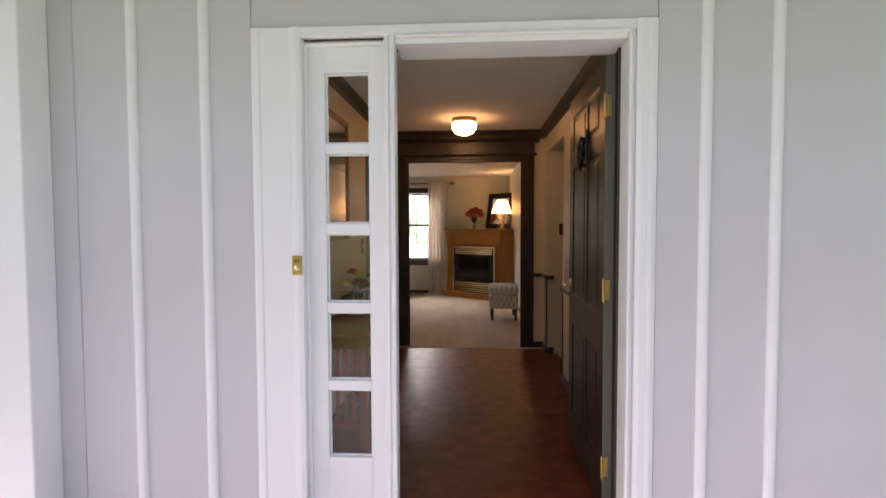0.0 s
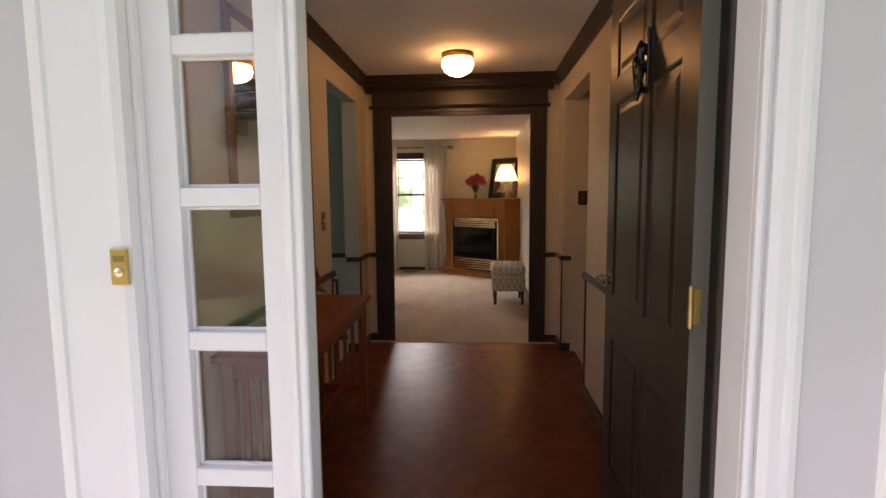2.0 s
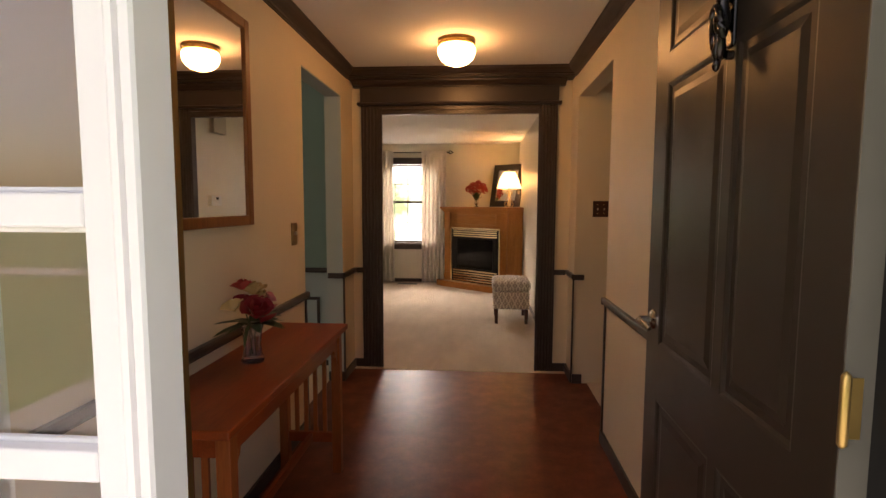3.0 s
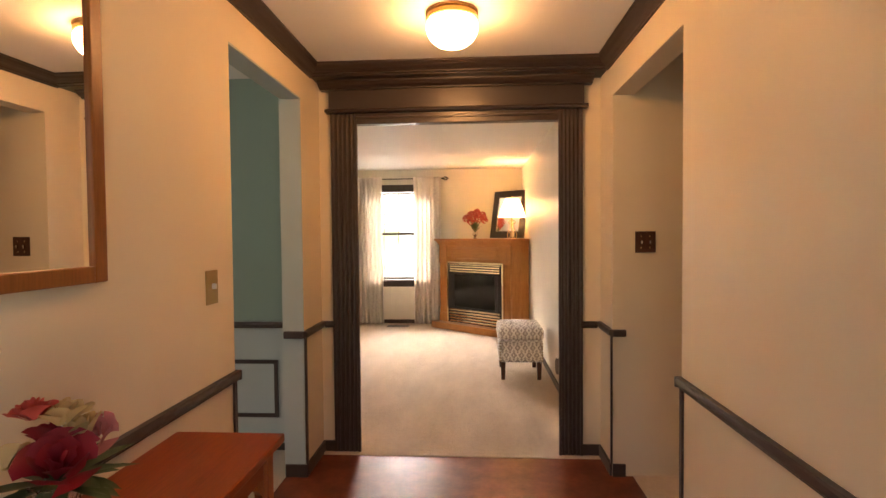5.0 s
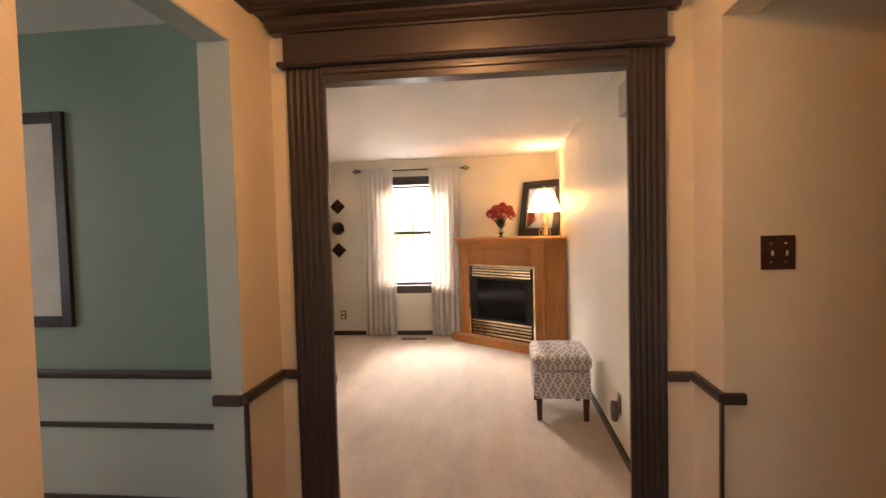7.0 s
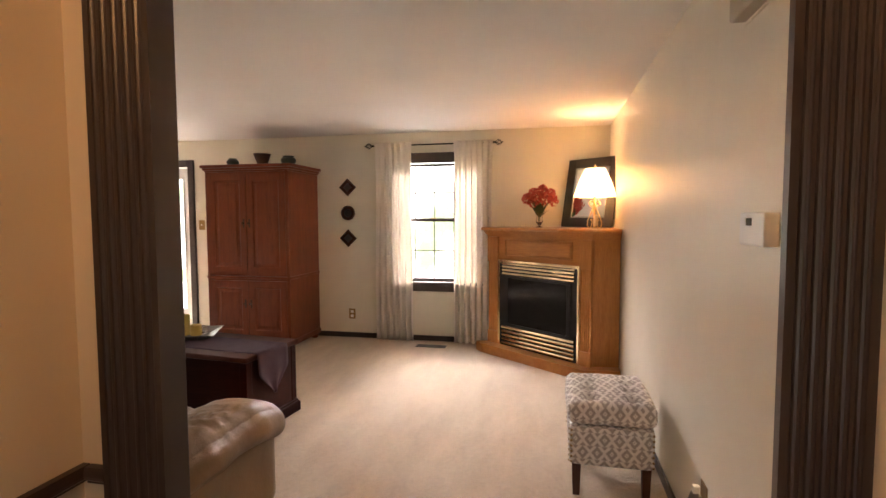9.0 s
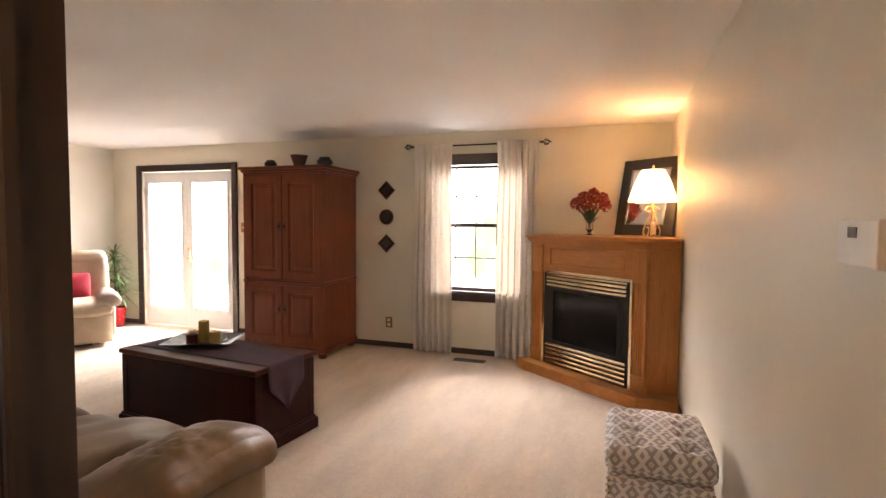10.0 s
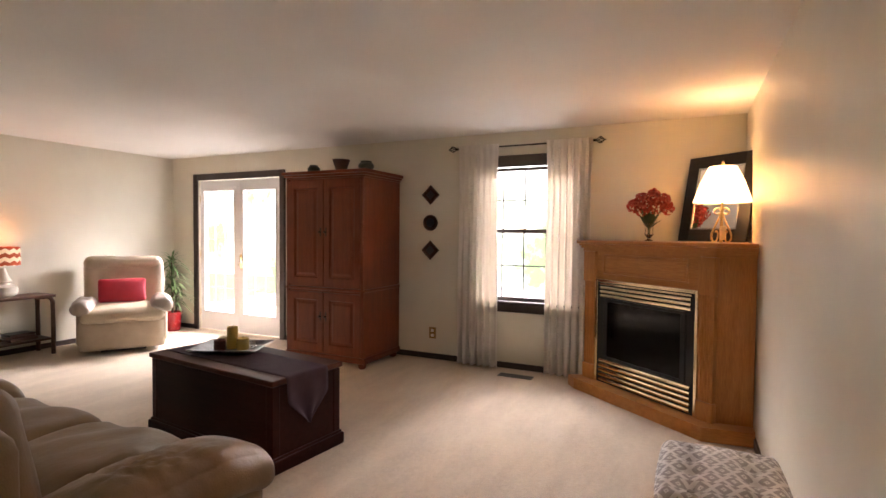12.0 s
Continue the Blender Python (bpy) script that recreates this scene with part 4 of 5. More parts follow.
def rose(root, at, r, mat, seed, turns=15):
    """A rose head of curled, overlapping petals."""
    rnd = random.Random(seed)
    bm = bmesh.new()
    for k in range(turns):
        t = k / turns
        a0 = k * 2.4 + rnd.uniform(-0.2, 0.2)
        rad, tall, half = r * (0.12 + 0.62 * t), r * (1.05 - 0.35 * t), 0.75 - 0.15 * t
        grid = []
        for i in range(5):
            v = i / 4
            row = []
            for j in range(6):
                u = (j / 5 - 0.5) * 2
                aa = a0 + u * half * (0.55 + 0.55 * v)
                rr = rad * (0.35 + 0.75 * v) + r * 0.30 * t * v * v + 0.012 * rnd.random() * v * r * 8
                z = tall * v * (1 - 0.22 * u * u) - r * 0.10 * t * v ** 4
                row.append(bm.verts.new((rr * math.cos(aa), rr * math.sin(aa), z)))
            grid.append(row)
        for i in range(4):
            for j in range(5):
                bm.faces.new((grid[i][j], grid[i][j + 1], grid[i + 1][j + 1], grid[i + 1][j]))
    return part("rose", bm, mat, root, smooth=True, at=at)


def leaf_blade(bm, base, tip, width, droop=0.0, n=5, lift=(0, 0, 1)):
    """A pointed, folded blade from base to tip."""
    a, b = Vector(base), Vector(tip)
    d = b - a
    s = d.cross(Vector(lift))
    s = s.normalized() if s.length > 1e-4 else Vector((1, 0, 0))
    rows = []
    for i in range(n + 1):
        t = i / n
        c = a + d * t + Vector((0, 0, -droop * t * t))
        w = width * math.sin(math.pi * (0.12 + 0.88 * t)) ** 0.8 if t < 1 else 0.0005
        rows.append([bm.verts.new(c - s * w), bm.verts.new(c + Vector((0, 0, -0.2 * w))), bm.verts.new(c + s * w)])
    for p, q in zip(rows, rows[1:]):
        bm.faces.new((p[0], p[1], q[1], q[0]))
        bm.faces.new((p[1], p[2], q[2], q[1]))


vs = thing("flower_vase", pose(-0.640, 3.225, 0.75), "crystal vase of dark red, pink and cream silk roses", "flower vase")
round_part("vase", lathe([(0.0, 0.0), (0.040, 0.0), (0.043, 0.010), (0.034, 0.030), (0.030, 0.060), (0.034, 0.110), (0.044, 0.150), (0.047, 0.158), (0.042, 0.156), (0.030, 0.110), (0.026, 0.060), (0.028, 0.022), (0.0, 0.018)], 36, wave=0.035, waves=12), CRYSTAL, vs, "cut crystal vase")
for i, (x, y, z, r, m, tx, ty) in enumerate(((0.035, -0.045, 0.175, 0.070, PETAL_R, 20, 25), (0.0, 0.020, 0.250, 0.050, PETAL_Y, 0, 0), (-0.02, -0.03, 0.275, 0.040, PETAL_C, -10, 5), (0.03, 0.045, 0.215, 0.048, PETAL_Y, -25, 15), (0.01, 0.105, 0.190, 0.050, PETAL_P, -45, 5), (-0.03, -0.09, 0.205, 0.042, PETAL_Y, 40, -10), (-0.05, 0.03, 0.200, 0.046, PETAL_R, -10, -30))):
    rose(vs, pose(x * 0.95, y * 0.9, z + 0.01, tx, ty, i * 50), r * 1.0, m, 20 + i)
bm = bmesh.new()
rnd = random.Random(5)
for k in range(18):
    a = rnd.uniform(0, 6.28)
    rr = rnd.uniform(0.08, 0.15)
    leaf_blade(bm, (0.01 * math.cos(a), 0.01 * math.sin(a), 0.155), (rr * math.cos(a), rr * math.sin(a) * 1.2, rnd.uniform(0.15, 0.21)), 0.020, 0.03)
leaf_blade(bm, (0, -0.02, 0.16), (0.03, -0.14, 0.13), 0.007, 0.05)
part("leaves", bm, LEAF, vs, smooth=True)
bm = bmesh.new()
for k in range(3):
    a = k * 2.1
    sweep([(0.012 * math.cos(a), 0.012 * math.sin(a), 0.024), (0.010 * math.cos(a + 1), 0.010 * math.sin(a + 1), 0.10), (0.03 * math.cos(a), 0.03 * math.sin(a), 0.21)], 0.0025, 6, bm)
part("stems", bm, LEAF, vs, smooth=True)

# ---- living room: fireplace in the corner ----
FB = pose(-0.33, 9.87, 0, 0, 0, -39.0)
fp = thing("fireplace", FB, "golden oak corner fireplace with a brass-trimmed black insert", "fireplace")
INV = FB.inverted()
FWD = 1.287
body = [(-0.325, 9.884), (0.665, 9.082), (0.893, 9.105), (0.893, 10.098), (-0.325, 10.098)]
back = part("carcass", extrude(body, "z", 0.0, 1.22), OAK, fp, at=INV)
part("plinth", extrude([(-0.47, 9.835), (-0.40, 9.735), (0.585, 8.945), (0.893, 8.985), (0.893, 9.104), (0.664, 9.080), (-0.33, 9.884)], "z", 0.006, 0.100), OAK_X, fp, at=INV)


def fpilaster(x0, x1):
    w = x1 - x0
    part("pilaster_block", box(x0, x1, -0.036, 0.012, 0.100, 0.230, bevel=0.003), OAK, fp)
    pts = [(x0 + 0.008, 0.010), (x0 + 0.008, -0.026)]
    n = 4
    a0, a1 = x0 + 0.024, x1 - 0.024
    st = (a1 - a0) / n
    for i in range(n):
        for k in range(6):
            t = math.pi * k / 5
            pts.append((a0 + st * (i + 0.5) - (st / 2 - 0.003) * math.cos(t), -0.026 + 0.009 * math.sin(t)))
    pts += [(x1 - 0.008, -0.026), (x1 - 0.008, 0.010)]
    part("fluted_shaft", extrude(pts, "z", 0.230, 0.955), OAK, fp)
    part("pilaster_cap", box(x0, x1, -0.036, 0.012, 0.955, 1.215, bevel=0.003), OAK, fp)


fpilaster(0.004, 0.148)
fpilaster(1.156, FWD - 0.004)
part("frieze", box(0.148, 1.156, -0.012, 0.010, 0.985, 1.215), OAK_X, fp)
part("frieze_panel", box(0.26, 1.044, -0.020, -0.0125, 1.045, 1.170, bevel=0.004), OAK_X, fp)
for a in ((0.235, 1.069, 1.182, 1.194), (0.235, 1.069, 1.021, 1.033), (0.235, 0.247, 1.033, 1.182), (1.057, 1.069, 1.033, 1.182)):
    part("panel_bead", box(a[0], a[1], -0.027, -0.0125, a[2], a[3], bevel=0.004), OAK_X, fp)


def mantel_outline(o):
    return [(-0.345 - o * 1.2, 10.098), (-0.345 - o * 1.2, 9.876 - o * 0.35), (0.655 - o * 0.1, 9.072 - o * 1.25), (0.893, 9.092 - o), (0.893, 10.098)]


for z0, z1, o, nm in ((1.215, 1.240, 0.012, "bed_mould"), (1.240, 1.262, 0.028, "cove_mould"), (1.262, 1.280, 0.042, "ogee_mould"), (1.280, 1.310, 0.062, "mantel_shelf")):
    bm = extrude(mantel_outline(o), "z", z0, z1)
    if nm == "mantel_shelf":
        bmesh.ops.bevel(bm, geom=[e for e in bm.edges if abs(e.verts[0].co.z - e.verts[1].co.z) < 1e-6], offset=0.008, segments=3, affect="EDGES", profile=0.5)
    part(nm, bm, OAK_X, fp, at=INV)

ins = part("insert", box(0.176, 1.131, -0.018, 0.012, 0.102, 0.955), BLACK, fp, "black metal fire insert")
for a, nm in (((0.150, 0.176, 0.100, 0.982), "brass_trim"), ((1.131, 1.156, 0.100, 0.982), "brass_trim"), ((0.176, 1.131, 0.955, 0.982), "brass_trim")):
    part(nm, box(a[0], a[1], -0.030, 0.010, a[2], a[3], bevel=0.004), BRASS, ins, "polished brass trim")
part("fire_glass", box(0.29, 1.017, -0.024, -0.0185, 0.335, 0.800, bevel=0.001), DARKGLASS, ins, "dark reflective fire glass")
for a in ((0.25, 1.057, 0.800, 0.822), (0.25, 1.057, 0.313, 0.335), (0.25, 0.29, 0.335, 0.800), (1.017, 1.057, 0.335, 0.800)):
    part("glass_frame", box(a[0], a[1], -0.028, -0.0185, a[2], a[3], bevel=0.002), BLACK, ins)
for z in (0.116, 0.156, 0.196, 0.236, 0.276):
    part("louvre", extrude([(-0.019, z), (-0.030, z + 0.002), (-0.034, z + 0.014), (-0.028, z + 0.026), (-0.019, z + 0.029)], "x", 0.205, 1.102), BRASS, ins, "brass louvre")
for z in (0.832, 0.866, 0.900):
    part("top_louvre", extrude([(-0.019, z), (-0.029, z + 0.002), (-0.033, z + 0.012), (-0.027, z + 0.022), (-0.019, z + 0.025)], "x", 0.210, 1.098), BRASS, ins, "brass louvre")
part("grille_rail", box(0.205, 1.105, -0.030, -0.0185, 0.934, 0.950, bevel=0.003), BRASS, ins, "brass rail")

# things on the mantel
mm = thing("mantel_mirror", pose(0.645, 9.74, 1.312, 0, 0, -39.0) @ pose(0, 0, 0, -11, 0, 0), "dark-framed mirror leaning in the corner on the mantel", "mirror")
for s in (-1, 1):
    part("stile", box(*sorted((s * 0.295, s * 0.200)), -0.025, 0, 0.0, 0.70, bevel=0.004), ESPRESSO, mm)
part("rail", box(-0.200, 0.200, -0.025, 0, 0.0, 0.095, bevel=0.004), ESPRESSO, mm)
part("rail", box(-0.200, 0.200, -0.025, 0, 0.605, 0.70, bevel=0.004), ESPRESSO, mm)
part("mirror_glass", box(-0.200, 0.200, -0.014, -0.006, 0.095, 0.605), MIRROR, mm)
for x0, x1, z0, z1 in ((-0.200, -0.188, 0.095, 0.605), (0.188, 0.200, 0.095, 0.605), (-0.188, 0.188, 0.593, 0.605), (-0.188, 0.188, 0.095, 0.107)):
    part("inner_bead", box(x0, x1, -0.020, -0.0145, z0, z1), SILVER, mm)

tl = thing("table_lamp", pose(0.695, 9.42, 1.31), "lit table lamp with a scrolled gold iron base and white shade", "table lamp")
shade = round_part("shade", lathe([(0.191, 0.290), (0.192, 0.294), (0.142, 0.440), (0.094, 0.540), (0.090, 0.548), (0.086, 0.546), (0.138, 0.438), (0.186, 0.292)], 48), SHADE_LIT, tl, "glowing white shade")
round_part("stem", lathe([(0.0, 0.0), (0.012, 0.0), (0.012, 0.10), (0.009, 0.20), (0.013, 0.24), (0.008, 0.29), (0.005, 0.545), (0.009, 0.556), (0.012, 0.570), (0.006, 0.586), (0.0, 0.590)], 16), GOLDPAINT, tl)
round_part("candle_sleeve", lathe([(0.020, 0.02), (0.020, 0.115), (0.015, 0.120), (0.0, 0.121)], 20), WAX_C, tl, at=pose(0.012, -0.014, 0))
for k in range(4):
    c, s = math.cos(k * math.pi / 2 + 0.7), math.sin(k * math.pi / 2 + 0.7)
    pr = [(0.006, 0.235), (0.040, 0.250), (0.070, 0.225), (0.045, 0.205), (0.012, 0.212), (0.030, 0.165), (0.066, 0.105), (0.088, 0.060), (0.085, 0.020), (0.062, 0.006), (0.040, 0.018), (0.030, 0.060), (0.042, 0.085), (0.055, 0.070)]
    dense = []
    for i in range(len(pr) - 1):
        p0, p1, p2, p3 = pr[max(i - 1, 0)], pr[i], pr[i + 1], pr[min(i + 2, len(pr) - 1)]
        for q in range(4):
            t = q / 4
            dense.append(tuple(0.5 * (2 * b + (c2 - a) * t + (2 * a - 5 * b + 4 * c2 - d) * t * t + (3 * b - a - 3 * c2 + d) * t ** 3) for a, b, c2, d in zip(p0, p1, p2, p3)))
    round_part("scroll", sweep([(r * c, r * s, z) for r, z in dense], 0.0050, 8), GOLDPAINT, tl)

fv = thing("flower_vase", pose(0.185, 9.80, 1.31), "footed glass vase with a spray of red flowers on the mantel", "flower vase")
round_part("vase", lathe([(0.0, 0.0), (0.030, 0.0), (0.032, 0.006), (0.010, 0.018), (0.016, 0.030), (0.036, 0.055), (0.030, 0.085), (0.036, 0.120), (0.048, 0.150), (0.044, 0.149), (0.026, 0.088), (0.030, 0.055), (0.0, 0.034)], 32), GLASS, fv, "clear glass vase")
rnd = random.Random(11)
bml = bmesh.new()
for k in range(26):
    a = rnd.uniform(0, 6.28)
    rr = rnd.uniform(0.03, 0.12)
    leaf_blade(bml, (0, 0, 0.10), (rr * math.cos(a), rr * math.sin(a), rnd.uniform(0.20, 0.32)), 0.022, 0.02)
for k in range(6):
    a = k
    sweep([(0.008 * math.cos(a), 0.008 * math.sin(a), 0.045), (0.01 * math.cos(a), 0.01 * math.sin(a), 0.14), (0.05 * math.cos(a), 0.05 * math.sin(a), 0.28)], 0.002, 5, bml)
part("leaves", bml, LEAF, fv, smooth=True)
for hx, hz, n in ((-0.120, 0.290, 90), (-0.055, 0.345, 100), (0.030, 0.375, 100), (0.105, 0.335, 90), (0.135, 0.275, 70), (-0.06, 0.255, 70), (0.045, 0.285, 80)):
    bm = bmesh.new()
    for k in range(n):
        d = Vector((rnd.gauss(0, 1), rnd.gauss(0, 1), rnd.gauss(0.3, 1))).normalized()
        c = Vector((hx, rnd.uniform(-0.03, 0.03), hz)) + d * 0.055 * rnd.uniform(0.7, 1.1)
        s = d.cross(Vector((0.3, 0.2, 1))).normalized()
        t = d.cross(s)
        mid_v = bm.verts.new(c - d * 0.006)
        ring = []
        for j in range(8):
            aj = j * math.pi / 4
            w = 0.017 if j % 2 == 0 else 0.009
            ring.append(bm.verts.new(c + (s * math.cos(aj) + t * math.sin(aj)) * w + d * rnd.uniform(0, 0.006)))
        for j in range(8):
            bm.faces.new((mid_v, ring[j], ring[(j + 1) % 8]))
    part("bloom", bm, PETAL_H, fv)

# ---- curtains, rod, wall things ----
rod = thing("curtain_rod", pose(0, YB, 2.222), "thin dark iron curtain rod with cage finials", "curtain rod")
round_part("rod", sweep([(-1.66, -0.075, 0), (-0.325, -0.075, 0)], 0.008, 12), IRON, rod)
for x, s in ((-1.66, -1), (-0.325, 1)):
    fin = round_part("finial", sweep([(x + s * 0.0, -0.075, 0), (x + s * 0.03, -0.075, 0)], 0.011, 10), IRON, rod)
    for k in range(6):
        a = k * math.pi / 3
        pts = [(x + s * (0.03 + 0.075 * t), -0.075 + 0.030 * math.sin(math.pi * t) * math.cos(a + t), 0.030 * math.sin(math.pi * t) * math.sin(a + t)) for t in [i / 8 for i in range(9)]]
        round_part("cage_wire", sweep(pts, 0.0035, 6), IRON, fin)
    round_part("tip", lathe([(0.0, -0.008), (0.008, 0), (0.0, 0.010)], 10), IRON, fin, at=pose(x + s * 0.112, -0.075, 0, 0, 90, 0))
    part("bracket", box(x - s * 0.02 - 0.006, x - s * 0.02 + 0.006, -0.080, 0, -0.02, -0.007, bevel=0.002), IRON, rod)


def curtain(x0, x1, seed, label):
    """A gathered panel: pleats tighten at the rod and spread at the hem."""
    root = thing("curtain", pose(0, YB, 0), label, "curtain", "curtains at the window")
    rnd = random.Random(seed)
    n, m = 150, 26
    ph = [rnd.uniform(0, 6.28) for _ in range(5)]
    bm = bmesh.new()
    rows = []
    for j in range(m + 1):
        t = j / m
        z = 2.248 - (2.248 - 0.018) * t
        row = []
        for i in range(n + 1):
            u = i / n
            x = x0 + (x1 - x0) * (0.5 + (u - 0.5) * (1 - 0.09 * math.sin(math.pi * min(1.0, t * 1.6)) * (1 - t)))
            amp = 0.012 + 0.022 * min(1.0, t * 1.3)
            w = math.sin(2 * math.pi * 6.0 * u + ph[0] + 0.5 * math.sin(3 * u + ph[1])) + 0.45 * math.sin(2 * math.pi * 13.0 * u + ph[2] + 1.2 * t) * (1 - 0.6 * t)
            x += 0.006 * math.sin(2 * math.pi * 6 * u + 1.3 + ph[3] + 2 * t)
            y = -0.078 - amp * w
            if t < 0.035:
                y = -0.094 + 0.12 * (y + 0.075)
            row.append(bm.verts.new((x, y, z)))
        rows.append(row)
    for a, b in zip(rows, rows[1:]):
        for i in range(n):
            bm.faces.new((a[i], a[i + 1], b[i + 1], b[i]))
    ob = part("cloth", bm, CURTAIN, root, smooth=True)
    ob.modifiers.new("thick", "SOLIDIFY").thickness = 0.0015
    return root


curtain(-1.650, -1.215, 3, "cream sheer curtain panel gathered on a dark rod")
curtain(-0.745, -0.315, 8, "cream sheer curtain panel gathered beside the fireplace")


def plaque(z, shape, label):
    root = thing("wall_plaque", pose(-2.02, YB, z), label, "wall plaque", "plaques beside the window")
    if shape == "diamond":
        o, i, g = 0.105, 0.052, 0.045
        n, a0 = 4, 0.0
    else:
        o, i, g = 0.086, 0.046, 0.040
        n, a0 = 40, 0.0
    bm = bmesh.new()
    rings = []
    for r, y in ((o, 0.0), (o, -0.010), (o * 0.95, -0.017), ((o + i) / 2, -0.020), (i * 1.08, -0.015), (i, -0.006), (g, -0.004)):
        rings.append([bm.verts.new((r * math.cos(a0 + 2 * math.pi * k / n), y, r * math.sin(a0 + 2 * math.pi * k / n))) for k in range(n)])
    for p, q in zip(rings, rings[1:]):
        for k in range(n):
            bm.faces.new((p[k], p[(k + 1) % n], q[(k + 1) % n], q[k]))
    (round_part if n > 8 else part)("frame", bm, WALNUT, root)
    bm = bmesh.new()
    bm.faces.new([bm.verts.new((i * 1.02 * math.cos(2 * math.pi * k / n), -0.0065, i * 1.02 * math.sin(2 * math.pi * k / n))) for k in range(n)])
    bmesh.ops.solidify(bm, geom=bm.faces[:], thickness=0.003)
    part("inset", bm, INSET, root, "small grey inset")


plaque(1.768, "diamond", "dark wooden diamond plaque with a small grey inset")
plaque(1.470, "round", "dark wooden round plaque with a small grey inset")
plaque(1.175, "diamond", "dark wooden diamond plaque with a small grey inset")

ol = thing("wall_outlet", pose(-1.985, YB, 0.285), "brass wall outlet with white sockets", "outlet")
part("plate", box(-0.040, 0.040, -0.006, 0, -0.060, 0.060, bevel=0.003), BRASS_OLD, ol)
for z in (-0.026, 0.026):
    part("socket", box(-0.018, 0.018, -0.009, -0.006, z - 0.016, z + 0.016, bevel=0.004), WHITE_PL, ol, "white socket")
s3 = thing("light_switch", pose(-3.96, YB, 1.33), "antique brass light switch beside the garden doors", "light switch")
part("plate", box(-0.041, 0.041, -0.005, 0, -0.060, 0.060, bevel=0.002), BRASS_OLD, s3)
part("toggle", box(-0.005, 0.005, -0.016, -0.005, -0.006, 0.010, bevel=0.002), WHITE_PL, s3)

fvnt = thing("floor_vent", pose(-0.97, 9.86, 0.006), "dark metal floor register in the carpet", "floor vent")
part("frame", box(-0.165, 0.165, -0.055, 0.055, 0, 0.005, bevel=0.002), BROWN, fvnt)
for k in range(13):
    x = -0.138 + 0.023 * k
    part("slot_bar", box(x - 0.004, x + 0.004, -0.040, 0.040, 0.005, 0.009), BLACK, fvnt)

th = thing("thermostat", pose(RX, 6.105, 1.382), "cream wall thermostat with a small display", "thermostat")
part("body", box(-0.040, 0, -0.092, 0.092, -0.048, 0.048, bevel=0.005), WHITE_PL, th)
part("display", box(-0.042, -0.040, -0.005, 0.035, 0.010, 0.032), DARKGLASS, th)
ch = thing("door_chime", pose(RX, 6.19, 2.115), "beige door chime box high on the wall", "door chime")
part("cover", box(-0.055, 0, -0.115, 0.115, -0.085, 0.085, bevel=0.008), CHIME, ch)
part("back_plate", box(-0.008, 0, -0.125, 0.125, -0.092, 0.092, bevel=0.002), LIVING, ch)
af = thing("plug_in_freshener", pose(RX, 6.60, 0.275), "plug-in air freshener in a brass outlet", "air freshener")
part("outlet_plate", box(-0.005, 0, -0.040, 0.040, -0.03, 0.095, bevel=0.002), BRASS_OLD, af)
round_part("body", lathe([(0.0, -0.085), (0.018, -0.075), (0.026, -0.03), (0.026, 0.03), (0.018, 0.055), (0.0, 0.058)], 24), SMOKE, af, "smoky grey body", at=pose(-0.034, 0, 0))
part("cap", box(-0.045, -0.020, -0.012, 0.012, 0.050, 0.085, bevel=0.004), WHITE_PL, af)

# ---- ottoman ----
ot = thing("ottoman", pose(0.606, 7.325, 0.006, 0, 0, -0.5), "tufted ottoman in grey and white diamond cloth on dark legs", "ottoman")


def box_uv(bm, scale=1.0):
    uv = bm.loops.layers.uv.new("uv")
    bmesh.ops.recalc_face_normals(bm, faces=bm.faces)
    for f in bm.faces:
        n = f.normal
        for lp in f.loops:
            c = lp.vert.co
            if abs(n.z) > 0.6:
                lp[uv].uv = (c.x * scale, c.y * scale)
            elif abs(n.x) > abs(n.y):
                lp[uv].uv = (c.y * scale, c.z * scale)
            else:
                lp[uv].uv = (c.x * scale, c.z * scale)
    return bm


bm = soft_block(0.41, 0.53, 0.205, r=0.020, cuts=8)
bmesh.ops.translate(bm, verts=bm.verts, vec=(0, 0, 0.165))
part("base", box_uv(bm), IKAT, ot, smooth=True)
bm = soft_block(0.425, 0.545, 0.115, r=0.040, cuts=34, puff=0.022)
tufts = [(x, y) for x in (-0.10, 0.10) for y in (-0.18, -0.06, 0.06, 0.18)]
for v in bm.verts:
    if v.co.z > 0.06:
        for tx, ty in tufts:
            d2 = (v.co.x - tx) ** 2 + (v.co.y - ty) ** 2
            v.co.z -= 0.028 * math.exp(-d2 / 0.0005) + 0.008 * math.exp(-d2 / 0.0025)
bmesh.ops.translate(bm, verts=bm.verts, vec=(0, 0, 0.372))
part("lid", box_uv(bm), IKAT, ot, smooth=True)
for tx, ty in tufts:
    round_part("button", lathe([(0.0, 0.0), (0.012, 0.001), (0.011, 0.006), (0.0, 0.009)], 14), IKAT, ot, at=pose(tx, ty, 0.4720))
for sx in (-1, 1):
    for sy in (-1, 1):
        bm = bmesh.new()
        cx, cy = sx * 0.168, sy * 0.225
        add_box(bm, cx - 0.022, cx + 0.022, cy - 0.022, cy + 0.022, 0.0, 0.172)
        for v in bm.verts:
            if v.co.z < 0.05:
                v.co.x, v.co.y = cx + (v.co.x - cx) * 0.75, cy + (v.co.y - cy) * 0.75
        part("leg", bm, WALNUT, ot)

